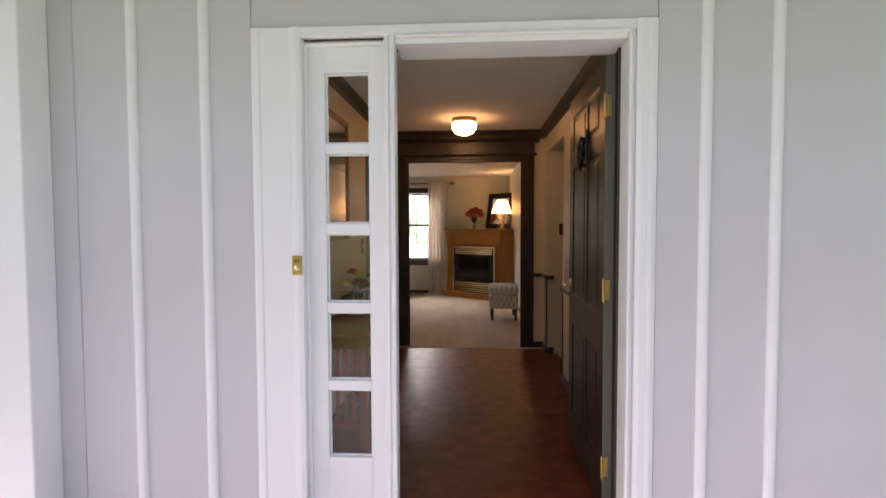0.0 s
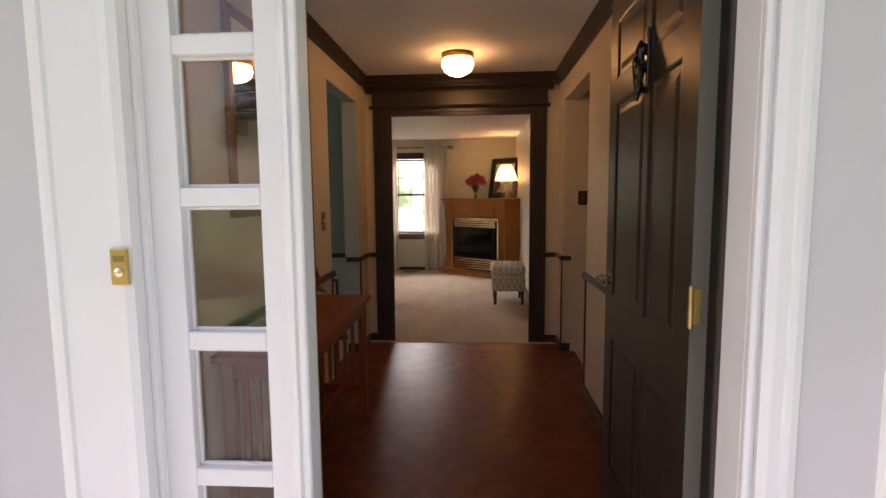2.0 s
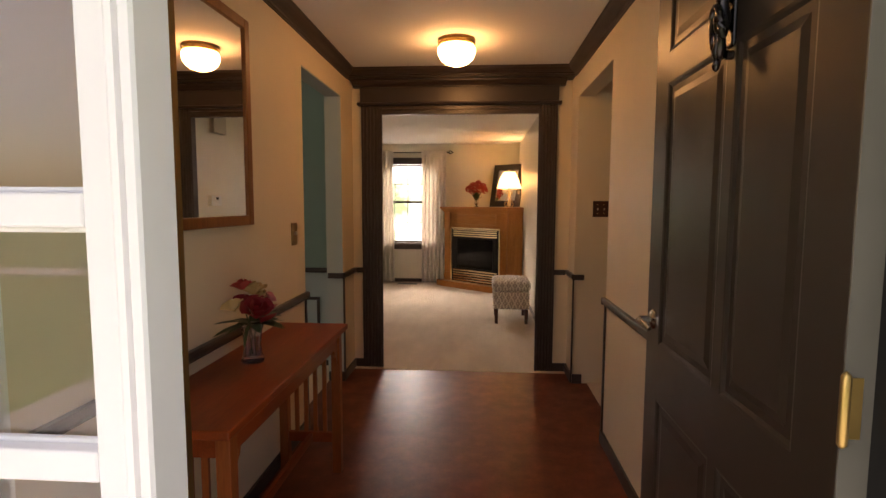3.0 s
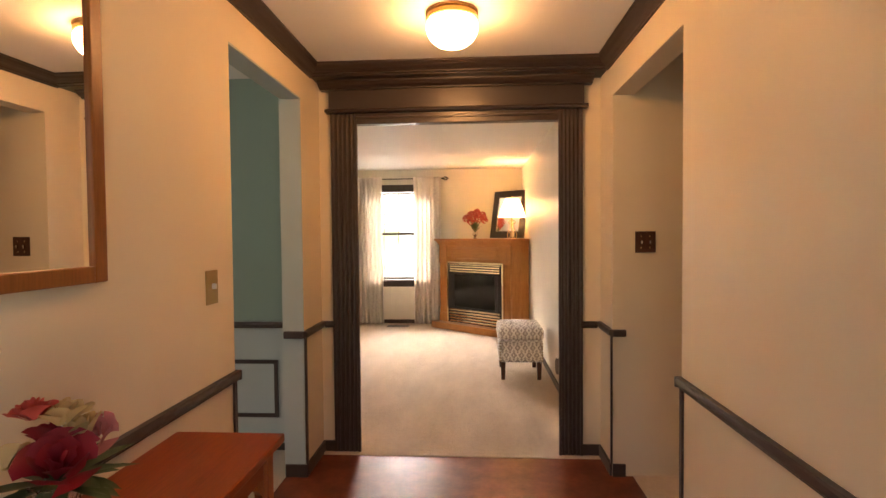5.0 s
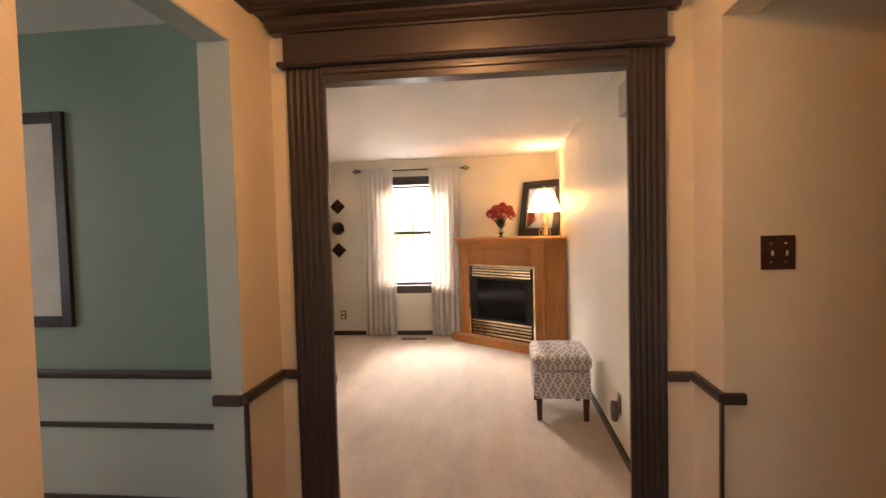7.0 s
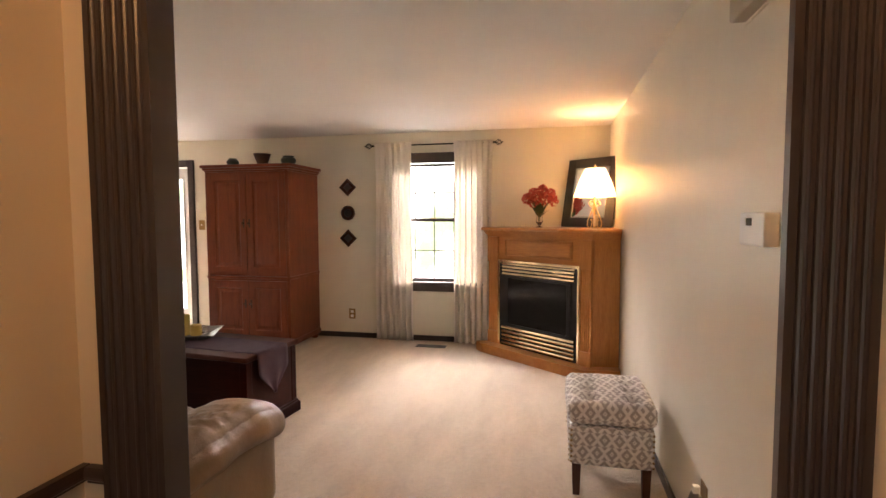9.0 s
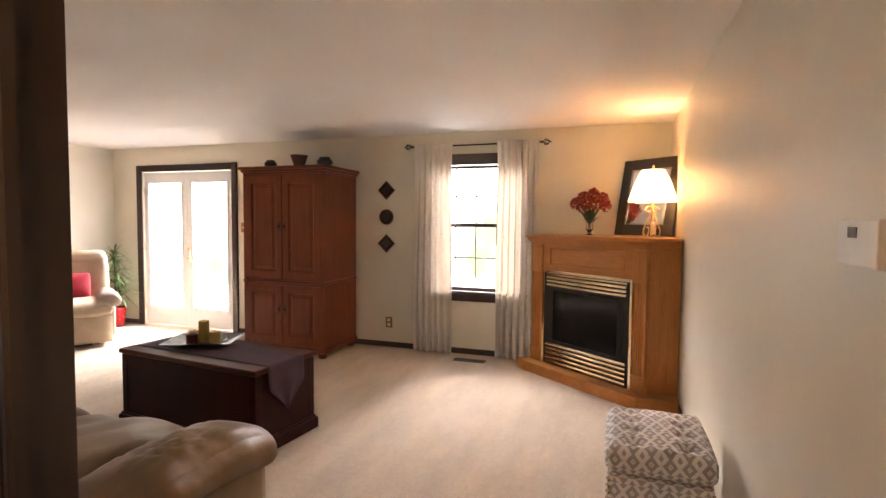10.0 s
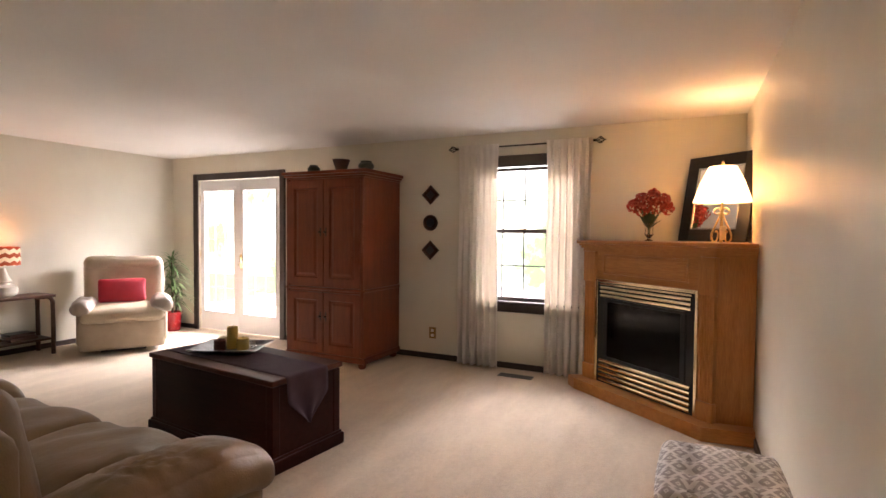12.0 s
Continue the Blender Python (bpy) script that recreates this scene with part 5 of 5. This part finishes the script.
nail_bm = lathe([(0.0065, 0.0), (0.0055, 0.003), (0.003, 0.005), (0.0, 0.0055)], 8)
nail = round_part("nailhead", nail_bm, BRASS_OLD, ot, "antique brass nailhead", at=pose(-0.195, -0.2645, 0.185, 90, 0, 0))
for x, y, turn in ((-0.195, -0.2645, (90, 0, 0)), (0.195, -0.2645, (90, 0, 0)), (-0.2045, -0.250, (0, -90, 0)), (-0.2045, 0.250, (0, -90, 0))):
    for k in range(7):
        if k == 0 and x == -0.195:
            continue
        copy = new("nailhead", nail.data)
        copy.parent = ot
        copy.matrix_local = pose(x, y, 0.185 + 0.027 * k, *turn)

# ---- armoire ----
arm = thing("armoire", pose(-2.86, 9.37, 0), "tall cherry armoire with panelled doors against the wall", "armoire")
AW, AD = 0.485, 0.70
part("lower_case", box(-AW, AW, 0.022, AD, 0.07, 0.765, bevel=0.003), CHERRY, arm)
part("upper_case", box(-AW, AW, 0.022, AD, 0.795, 1.905, bevel=0.003), CHERRY, arm)
part("waist_mould", box(-AW - 0.014, AW + 0.014, 0.002, AD, 0.765, 0.795, bevel=0.008), CHERRY, arm)
part("base_mould", box(-AW - 0.018, AW + 0.018, 0.0, AD, 0.055, 0.115, bevel=0.012), CHERRY, arm)
for z0, z1, o in ((1.905, 1.925, 0.012), (1.925, 1.950, 0.028), (1.950, 1.982, 0.046)):
    part("cornice", box(-AW - o, AW + o, 0.022 - o, AD, z0, z1, bevel=0.007), CHERRY, arm)
for sx in (-1, 1):
    for y in (0.05, AD - 0.06):
        round_part("foot", lathe([(0.0, 0.0), (0.030, 0.0), (0.042, 0.018), (0.040, 0.040), (0.030, 0.055)], 20), CHERRY, arm, at=pose(sx * (AW - 0.04), y, 0.004))
for sx in (-1, 1):
    x0 = -AW + 0.035 if sx < 0 else 0.004
    w = AW - 0.039
    for z0, z1, pans in ((0.815, 1.885, [(0.065, w - 0.065, 0.885, 1.815)]), (0.135, 0.745, [(0.065, w - 0.065, 0.205, 0.675)])):
        d = part("door", panelled(w, z0, z1, 0.026, pans, rim=0.016, deep=0.012), CHERRY, arm, at=pose(x0, 0.0, 0))
        kx = w - 0.030 if sx < 0 else 0.030
        kz = 1.36 if z0 > 0.5 else 0.50
        part("escutcheon", box(kx - 0.010, kx + 0.010, -0.003, 0, kz - 0.045, kz + 0.045, bevel=0.002), WALNUT, d)
        round_part("knob", lathe([(0.006, 0), (0.006, 0.012), (0.014, 0.020), (0.012, 0.030), (0.0, 0.033)], 16), WALNUT, d, at=pose(kx, -0.003, kz, 90, 0, 0))
    part("corner_post", box(*sorted((sx * AW, sx * (AW - 0.033))), 0.004, 0.022, 0.115, 1.905, bevel=0.003), CHERRY, arm)
for x, prof, m, lab in ((-3.09, [(0.0, 0), (0.040, 0), (0.062, 0.022), (0.066, 0.042), (0.052, 0.062), (0.040, 0.068), (0.044, 0.078), (0.038, 0.078), (0.034, 0.066), (0.0, 0.03)], POT_G, "small dark green pottery jar on the armoire"), (-2.735, [(0.0, 0), (0.048, 0), (0.060, 0.030), (0.088, 0.112), (0.092, 0.118), (0.084, 0.117), (0.054, 0.034), (0.0, 0.02)], POT_B, "flared brown pottery bowl on the armoire"), (-2.43, [(0.0, 0), (0.052, 0), (0.078, 0.026), (0.080, 0.048), (0.066, 0.068), (0.052, 0.072), (0.058, 0.088), (0.052, 0.088), (0.046, 0.070), (0.0, 0.03)], POT_G, "round dark pottery jar on the armoire")):
    pt = round_part("pottery", lathe(prof, 36), m, None, "", pose(x, 9.50, 1.982))
    tagged(pt, lab, "pottery", "pottery on the armoire")

# ---- trunk with runner, tray and candles ----
CH = pose(-2.150, 7.665, 0.006, 0, 0, -6.5)
tr = thing("blanket_chest", CH, "dark mahogany blanket chest used as a coffee table", "chest")
CL, CD = 0.605, 0.262
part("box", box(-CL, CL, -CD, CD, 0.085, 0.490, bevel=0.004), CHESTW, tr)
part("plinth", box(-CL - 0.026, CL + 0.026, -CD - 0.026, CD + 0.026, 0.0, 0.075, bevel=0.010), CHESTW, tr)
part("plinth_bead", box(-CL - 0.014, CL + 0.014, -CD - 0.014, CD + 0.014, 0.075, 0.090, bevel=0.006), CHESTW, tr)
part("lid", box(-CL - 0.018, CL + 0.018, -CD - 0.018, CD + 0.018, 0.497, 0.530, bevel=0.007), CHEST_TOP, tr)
for sx in (-1, 1):
    for sy in (-1, 1):
        part("corner_post", box(*sorted((sx * (CL + 0.004), sx * (CL - 0.050))), *sorted((sy * (CD + 0.004), sy * (CD - 0.050))), 0.090, 0.490, bevel=0.004), CHESTW, tr)

rn = thing("table_runner", CH @ pose(0, -0.02, 0), "plum cloth runner hanging over the end of the chest", "table runner")
bm = bmesh.new()
hw, n = 0.160, 12
path = [(-0.58 + 0.06 * i, 0.5335) for i in range(20)] + [(0.590, 0.5335), (0.612, 0.534), (0.624, 0.529), (0.629, 0.515)] + [(0.630, 0.515 - 0.02 * i) for i in range(1, 15)]
rows = []
for k, (x, z) in enumerate(path):
    hang = max(0.0, 0.515 - z)
    lim = hw if hang < 0.13 else hw * max(0.0, 1 - (hang - 0.13) / 0.155)
    row = []
    for j in range(n + 1):
        v = (j / n - 0.5) * 2
        fold = 0.014 * hang / 0.28 * math.sin(v * 5.5 + 0.6) + 0.006 * hang / 0.28
        rip = 0.0012 * math.sin(9 * x + 3 * v) if hang == 0 else 0
        row.append(bm.verts.new((x + max(0, fold + 0.004 * hang / 0.28), v * lim, z + abs(rip))))
    rows.append(row)
for a, b in zip(rows, rows[1:]):
    for j in range(n):
        bm.faces.new((a[j], a[j + 1], b[j + 1], b[j]))
cl = part("cloth", bm, PURPLE, rn, smooth=True)
cl.modifiers.new("thick", "SOLIDIFY").thickness = 0.0025

TR = pose(-2.335, 7.745, 0.546, 0, 0, 24)
ty = thing("tray", TR, "square silver tray with raised hammered rims", "tray")
bm = bmesh.new()
rings = []
for hx, hy, z in ((0.15, 0.115, 0.0), (0.155, 0.12, 0.004), (0.225, 0.175, 0.034), (0.232, 0.182, 0.034), (0.228, 0.178, 0.030), (0.158, 0.123, 0.000), (0.15, 0.115, -0.003)):
    rings.append([bm.verts.new((sx * hx, sy * hy, z)) for sx, sy in ((-1, -1), (1, -1), (1, 1), (-1, 1))])
for a, b in zip(rings, rings[1:]):
    for k in range(4):
        bm.faces.new((a[k], a[(k + 1) % 4], b[(k + 1) % 4], b[k]))
bm.faces.new(rings[0])
bm.faces.new(list(reversed(rings[-1])))
part("pan", bm, PEWTER, ty)


def candle(x, y, r, h, m, label):
    root = thing("candle", TR @ pose(x, y, 0.004), label, "candle", "candles on the tray")
    round_part("wax", lathe([(0.0, 0), (r, 0), (r * 1.01, h * 0.5), (r, h - 0.004), (r - 0.004, h), (r * 0.55, h - 0.006), (0.0, h - 0.009)], 28), m, root)
    round_part("wick", sweep([(0, 0, h - 0.010), (0.001, 0, h + 0.004), (0.003, 0, h + 0.010)], 0.0012, 6), BLACK, root)


candle(-0.015, 0.035, 0.036, 0.150, WAX_Y, "tall yellow pillar candle")
candle(0.068, 0.010, 0.040, 0.078, WAX_Y, "short yellow pillar candle")
candle(-0.072, -0.035, 0.038, 0.070, WAX_R, "short dark red pillar candle")
candle(-0.090, 0.055, 0.036, 0.075, WAX_C, "short cream pillar candle")
bwl = round_part("glass_bowl", lathe([(0.0, 0.0), (0.022, 0.0), (0.030, 0.010), (0.038, 0.045), (0.036, 0.046), (0.027, 0.012), (0.0, 0.004)], 24), GLASS, None, "", TR @ pose(0.105, 0.075, 0.004))
tagged(bwl, "small clear glass tealight bowl on the tray", "bowl")

# ---- sofa ----
so = thing("sofa", pose(-2.02, 5.72, 0.006), "cream leather sofa with puffy creased arms", "sofa")
part("base", soft_block(1.96, 0.86, 0.30, r=0.04, cuts=6), LEATHER, so, smooth=True, at=pose(0, 0.50, 0.03))
for k, x in enumerate((-0.375, 0.375)):
    part("seat_cushion", soft_block(0.735, 0.70, 0.19, r=0.075, cuts=26, puff=0.060, lumps=0.026, seed=3 + k, freq=6), LEATHER, so, smooth=True, at=pose(x, 0.66, 0.27))
    part("back_cushion", soft_block(0.735, 0.26, 0.50, r=0.10, cuts=22, puff=0.02, lumps=0.014, seed=9 + k, freq=6), LEATHER, so, smooth=True, at=pose(x, 0.27, 0.40, 9, 0, 0))
part("backrest", soft_block(1.90, 0.20, 0.80, r=0.07, cuts=12, lumps=0.006, seed=2), LEATHER, so, smooth=True, at=pose(0, 0.13, 0.04))
for s in (-1, 1):
    side = part("arm", soft_block(0.235, 0.94, 0.46, r=0.05, cuts=14, lumps=0.006, seed=5 + s), LEATHER, so, smooth=True, at=pose(s * 0.895, 0.53, 0.02))
    pad = soft_block(0.325, 1.00, 0.185, r=0.088, cuts=44, puff=0.035, lumps=0.010, seed=14 + s, freq=6)
    for v in pad.verts:
        g = math.exp(-((v.co.y - 0.05) / 0.16) ** 2)
        w = noise.noise(Vector((v.co.x * 3, v.co.y * 3, 7.0)))
        fold = 1 - abs(noise.noise(Vector((v.co.x * 5 + 2 * w, v.co.y * 22 + 3 * w, 2.0)))) * 2.2
        v.co.z -= (0.20 + g) * 0.013 * max(0.0, fold) ** 3 * max(0.0, v.co.z / 0.18)
        v.co.z -= 0.075 * max(0.0, (v.co.y - 0.16) / 0.34) ** 2 + 0.03 * max(0.0, (-v.co.y - 0.1) / 0.4)
    part("arm_pad", pad, LEATHER, so, "puffy creased arm pad", smooth=True, at=pose(s * 0.905, 0.535, 0.385))

# ---- recliner, cushion, plant, end table ----
RC = pose(-5.42, 8.96, 0.006, 0, 0, 56)
rc = thing("recliner", RC, "beige upholstered recliner armchair in the corner", "armchair")
part("base", soft_block(0.81, 0.80, 0.33, r=0.03, cuts=8, lumps=0.004, seed=1), SUEDE, rc, smooth=True, at=pose(0, 0.0, 0.045))
part("swivel_foot", box(-0.22, 0.22, -0.24, 0.24, 0.0, 0.05, bevel=0.01), BLACK, rc)
part("seat_cushion", soft_block(0.80, 0.72, 0.150, r=0.065, cuts=20, puff=0.03, lumps=0.012, seed=4), SUEDE, rc, smooth=True, at=pose(0, -0.09, 0.345))
part("backrest", soft_block(0.82, 0.25, 0.66, r=0.07, cuts=26, puff=0.0, lumps=0.022, seed=7, freq=5), SUEDE, rc, smooth=True, at=pose(0, 0.30, 0.335, -9, 0, 0))
part("headrest_roll", soft_block(0.81, 0.21, 0.17, r=0.08, cuts=18, puff=0.0, lumps=0.014, seed=11, freq=6), SUEDE, rc, smooth=True, at=pose(0, 0.345, 0.868, -9, 0, 0))
for s in (-1, 1):
    part("arm", soft_block(0.16, 0.74, 0.36, r=0.045, cuts=10, lumps=0.004, seed=8 + s), SUEDE, rc, smooth=True, at=pose(s * 0.352, -0.02, 0.10))
    part("arm_pad", soft_block(0.20, 0.70, 0.15, r=0.072, cuts=26, puff=0.015, lumps=0.026, seed=15 + s, freq=11), PADS, rc, "puffy worn arm pad", smooth=True, at=pose(s * 0.375, -0.10, 0.435))
cu = soft_block(0.47, 0.13, 0.27, r=0.028, cuts=20, lumps=0.006, seed=31)
for v in cu.verts:
    ex, ez = abs(v.co.x) / 0.23, abs(v.co.z - 0.135) / 0.135
    k = 0.35 + 0.65 * (1 - ex ** 3) * (1 - ez ** 3)
    v.co.y *= k
cush = part("throw_cushion", cu, RED_CLOTH, None, smooth=True, at=RC @ pose(-0.015, -0.01, 0.525, -14, 0, 0))
tagged(cush, "crimson rectangular cushion on the recliner", "cushion")

pl = thing("potted_plant", pose(-5.82, 9.88, 0.006), "spiky green dracaena in a red pot by the doors", "potted plant")
round_part("pot", lathe([(0.0, 0), (0.085, 0), (0.090, 0.01), (0.112, 0.22), (0.120, 0.225), (0.120, 0.255), (0.110, 0.255), (0.104, 0.225), (0.0, 0.215)], 36), POT_R, pl, "red glazed pot")
rnd = random.Random(21)
for sx, sy, top in ((-0.02, 0.01, 0.98), (0.03, -0.02, 0.74), (0.01, 0.03, 0.54)):
    round_part("cane", sweep([(sx, sy, 0.20), (sx * 1.4, sy * 1.4, top * 0.6), (sx * 1.6, sy * 1.2, top)], [0.013, 0.011, 0.009], 8), POT_B, pl)
    bm = bmesh.new()
    for k in range(46):
        a = k * 2.4 + rnd.uniform(-0.3, 0.3)
        L = rnd.uniform(0.20, 0.36)
        el = rnd.uniform(-0.2, 1.25)
        z0 = top - rnd.uniform(0.0, 0.22)
        leaf_blade(bm, (sx * 1.5, sy * 1.3, z0), (sx * 1.5 + L * math.cos(a) * math.cos(el), sy * 1.3 + min(L * math.sin(a) * math.cos(el), 0.17), z0 + L * math.sin(el)), 0.013, 0.16 * L / 0.3, 6)
    part("foliage", bm, LEAF_P, pl, smooth=True)

et = thing("end_table", pose(-5.915, 8.06, 0.006), "dark bentwood end table with a lower shelf", "end table")
part("tabletop", box(-0.175, 0.175, -0.36, 0.36, 0.622, 0.650, bevel=0.008), WALNUT, et)
for sx in (-1, 1):
    for sy in (-1, 1):
        pts = [(sx * 0.150, sy * 0.20, 0.628), (sx * 0.150, sy * 0.27, 0.628), (sx * 0.150, sy * 0.315, 0.612), (sx * 0.150, sy * 0.335, 0.570), (sx * 0.150, sy * 0.338, 0.30), (sx * 0.150, sy * 0.338, 0.0)]
        round_part("leg", sweep(pts, 0.022, 10), WALNUT, et)
part("shelf", box(-0.150, 0.150, -0.338, 0.338, 0.155, 0.178, bevel=0.006), WALNUT, et)
# Stacked slabs, shaped as books, stand in for a dark basket-like object.
for k, (w, d2, h, rz, m) in enumerate(((0.20, 0.27, 0.03, 8, WALNUT), (0.18, 0.25, 0.025, -10, POT_B), (0.17, 0.24, 0.022, 4, ESPRESSO))):
    z = 0.186 + sum((0.03, 0.025, 0.022)[:k])
    bk = thing("book", pose(-5.915, 8.14, z, 0, 0, rz), "dark stacked slab in place of a basket on the lower shelf", "book", "books on the shelf")
    part("cover", box(-w / 2, w / 2, -d2 / 2, d2 / 2, 0, h, bevel=0.003), m, bk)
    part("slab_core", box(-w / 2 + 0.006, w / 2 + 0.0006, -d2 / 2 + 0.004, d2 / 2 - 0.004, 0.004, h - 0.004), POT_B, bk)


def chevron_shade():
    m, nt, b = nodes_of("orange_chevron_cloth")
    tc = nt.nodes.new("ShaderNodeTexCoord")
    sep = nt.nodes.new("ShaderNodeSeparateXYZ")
    nt.links.new(tc.outputs["Object"], sep.inputs[0])

    def op(kind, a, c=0.0):
        n = nt.nodes.new("ShaderNodeMath")
        n.operation = kind
        for i, val in enumerate((a, c)):
            if isinstance(val, (int, float)):
                n.inputs[i].default_value = val
            else:
                nt.links.new(val, n.inputs[i])
        return n.outputs[0]

    ang = op("MULTIPLY", op("ARCTAN2", sep.outputs[1], sep.outputs[0]), 12 / (2 * math.pi))
    tri = op("ABSOLUTE", op("SUBTRACT", op("FRACT", ang), 0.5))
    band = op("GREATER_THAN", op("FRACT", op("DIVIDE", op("ADD", sep.outputs[2], op("MULTIPLY", tri, 0.045)), 0.085)), 0.5)
    nt.links.new(mix(nt, band, (0.34, 0.060, 0.020), (0.78, 0.62, 0.44)), b.inputs["Base Color"])
    b.inputs["Roughness"].default_value = 0.85
    nt.links.new(mix(nt, band, (0.30, 0.05, 0.012), (1.0, 0.62, 0.34)), b.inputs["Emission Color"])
    b.inputs["Emission Strength"].default_value = 0.2
    return m


lp2 = thing("table_lamp", pose(-5.935, 8.02, 0.656), "cream ceramic lamp with an orange chevron shade", "table lamp")
round_part("base", lathe([(0.0, 0), (0.085, 0), (0.115, 0.020), (0.130, 0.060), (0.120, 0.105), (0.085, 0.125), (0.066, 0.130), (0.062, 0.145), (0.078, 0.160), (0.076, 0.180), (0.050, 0.215), (0.036, 0.265), (0.028, 0.300), (0.0, 0.302)], 40), CERAMIC, lp2, "stacked cream ceramic base")
s2 = round_part("shade", lathe([(0.150, 0.330), (0.151, 0.334), (0.148, 0.520), (0.146, 0.522), (0.143, 0.520), (0.146, 0.332)], 48), chevron_shade(), lp2, "orange and cream chevron shade")

# ---- outside ----
PATIO = paint("pale_patio_concrete", (0.60, 0.59, 0.56), 0.85, 120, 0.4, 0.10)
GRASS = plain("lawn_grass", (0.15, 0.23, 0.09), 0.9, fine=8, vary=0.3, strength=0.4)
BARK = plain("bark", (0.09, 0.065, 0.045), 0.9, fine=30, vary=0.3, strength=0.6)
LEAF_T = plain("tree_leaf", (0.075, 0.125, 0.030), 0.6, vary=0.5)
structure("ground", box(-400, 400, -400, 400, -0.6, -0.30), GRASS, "green lawn around the house", "lawn")
structure("footpath", box(-40, 40, -9.4, -8.2, -0.30, -0.285), CONCRETE, "pale concrete footpath across the lawn", "path")
structure("patio", box(-8, 2, YB + 0.16, YB + 8.0, -0.30, -0.06), PATIO, "pale concrete patio behind the house", "patio")


def tree(x, y, h, seed):
    rnd = random.Random(seed)
    root = thing("tree", pose(x, y, -0.30), "broad leafy green tree on the lawn", "tree", "garden trees")
    bm = bmesh.new()
    tops = []
    sweep([(0, 0, 0), (0.05, 0.02, h * 0.2), (-0.03, 0.05, h * 0.45), (0.02, 0, h * 0.75)], [h * 0.032, h * 0.025, h * 0.018, h * 0.006], 9, bm)
    for k in range(9):
        a, z = k * 2.4 + rnd.uniform(-0.4, 0.4), h * rnd.uniform(0.25, 0.6)
        L = h * rnd.uniform(0.22, 0.36)
        e = (L * math.cos(a), L * math.sin(a), z + L * rnd.uniform(0.4, 0.9))
        sweep([(0, 0, z), (e[0] * 0.5, e[1] * 0.5, z + (e[2] - z) * 0.4), e], [h * 0.012, h * 0.008, h * 0.003], 6, bm)
        tops.append(Vector(e))
    tops += [Vector((0, 0, h * 0.8)), Vector((h * 0.08, 0, h * 0.72)), Vector((-h * 0.1, h * 0.05, h * 0.7))]
    part("trunk", bm, BARK, root, smooth=True)
    vs, fs = [], []
    for c in tops:
        for k in range(330):
            d = Vector((rnd.gauss(0, 1), rnd.gauss(0, 1), rnd.gauss(0, 0.75)))
            p = c + d.normalized() * h * 0.15 * rnd.random() ** 0.45
            n = Vector((rnd.gauss(0, 1), rnd.gauss(0, 1), rnd.gauss(0.6, 1))).normalized()
            s = n.cross(Vector((0.2, 0.7, 0.1))).normalized() * h * 0.016 * rnd.uniform(0.6, 1.5)
            t = n.cross(s).normalized() * h * 0.010 * rnd.uniform(0.6, 1.5)
            i = len(vs)
            vs += [p - s, p + t, p + s, p - t]
            fs.append((i, i + 1, i + 2, i + 3))
    me = bpy.data.meshes.new("crown")
    me.from_pydata([tuple(v) for v in vs], [], fs)
    me.materials.append(LEAF_T)
    ob = new("crown", me)
    ob.parent = root


def glowing_garden():
    """Glowing stand-in for the far overcast garden: pale sky with soft green patches."""
    m, nt, b = nodes_of("glowing_garden_haze")
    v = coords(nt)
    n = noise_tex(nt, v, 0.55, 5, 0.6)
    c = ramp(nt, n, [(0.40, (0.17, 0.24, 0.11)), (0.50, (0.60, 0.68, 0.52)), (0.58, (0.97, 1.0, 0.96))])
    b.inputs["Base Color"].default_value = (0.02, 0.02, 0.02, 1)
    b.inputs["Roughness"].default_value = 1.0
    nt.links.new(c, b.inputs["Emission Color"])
    # Emission puts the daylight into the sheet and helps light the room.
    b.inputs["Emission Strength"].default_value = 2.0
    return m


structure("backdrop", box(-34, 8, 19.5, 19.6, -0.30, 7.5), glowing_garden(), "glowing sheet in hazy green garden tones beyond the windows", "backdrop")
for i, (x, y, h) in enumerate(((-6.5, -17, 9), (-1.5, -22, 10), (5, -20, 10), (12, -24, 12), (-5, -32, 13))):
    tree(x, y, h, 200 + i)


def shrub(x, y, r, seed):
    rnd = random.Random(seed)
    root = thing("shrub", pose(x, y, -0.30), "low dense green shrub on the lawn", "shrub", "garden shrubs")
    bm = bmesh.new()
    for k in range(6):
        sweep([(0, 0, 0), (r * 0.4 * math.cos(k), r * 0.4 * math.sin(k), r * 0.7)], [0.02, 0.006], 5, bm)
    part("stems", bm, BARK, root)
    vs, fs = [], []
    for k in range(1500):
        d = Vector((rnd.gauss(0, 1), rnd.gauss(0, 1), rnd.gauss(0, 0.8))).normalized()
        p = d * r * rnd.uniform(0.55, 1.05) * (1 + 0.18 * noise.noise(d * 3 + Vector((seed, 0, 0))))
        p.z = abs(p.z) * 0.9
        s = Vector((rnd.gauss(0, 1), rnd.gauss(0, 1), rnd.gauss(0, 1))).normalized() * 0.045
        t = s.cross(d).normalized() * 0.025
        i = len(vs)
        vs += [p - s, p + t, p + s, p - t]
        fs.append((i, i + 1, i + 2, i + 3))
    me = bpy.data.meshes.new("foliage")
    me.from_pydata([tuple(v) for v in vs], [], fs)
    me.materials.append(LEAF_T)
    new("foliage", me).parent = root


for i, (x, y, r) in enumerate(((-2.6, -5.2, 0.7), (-4.6, -5.6, 0.8), (2.8, -5.4, 0.7), (-6.6, 17.5, 0.9))):
    shrub(x, y, r, 300 + i)
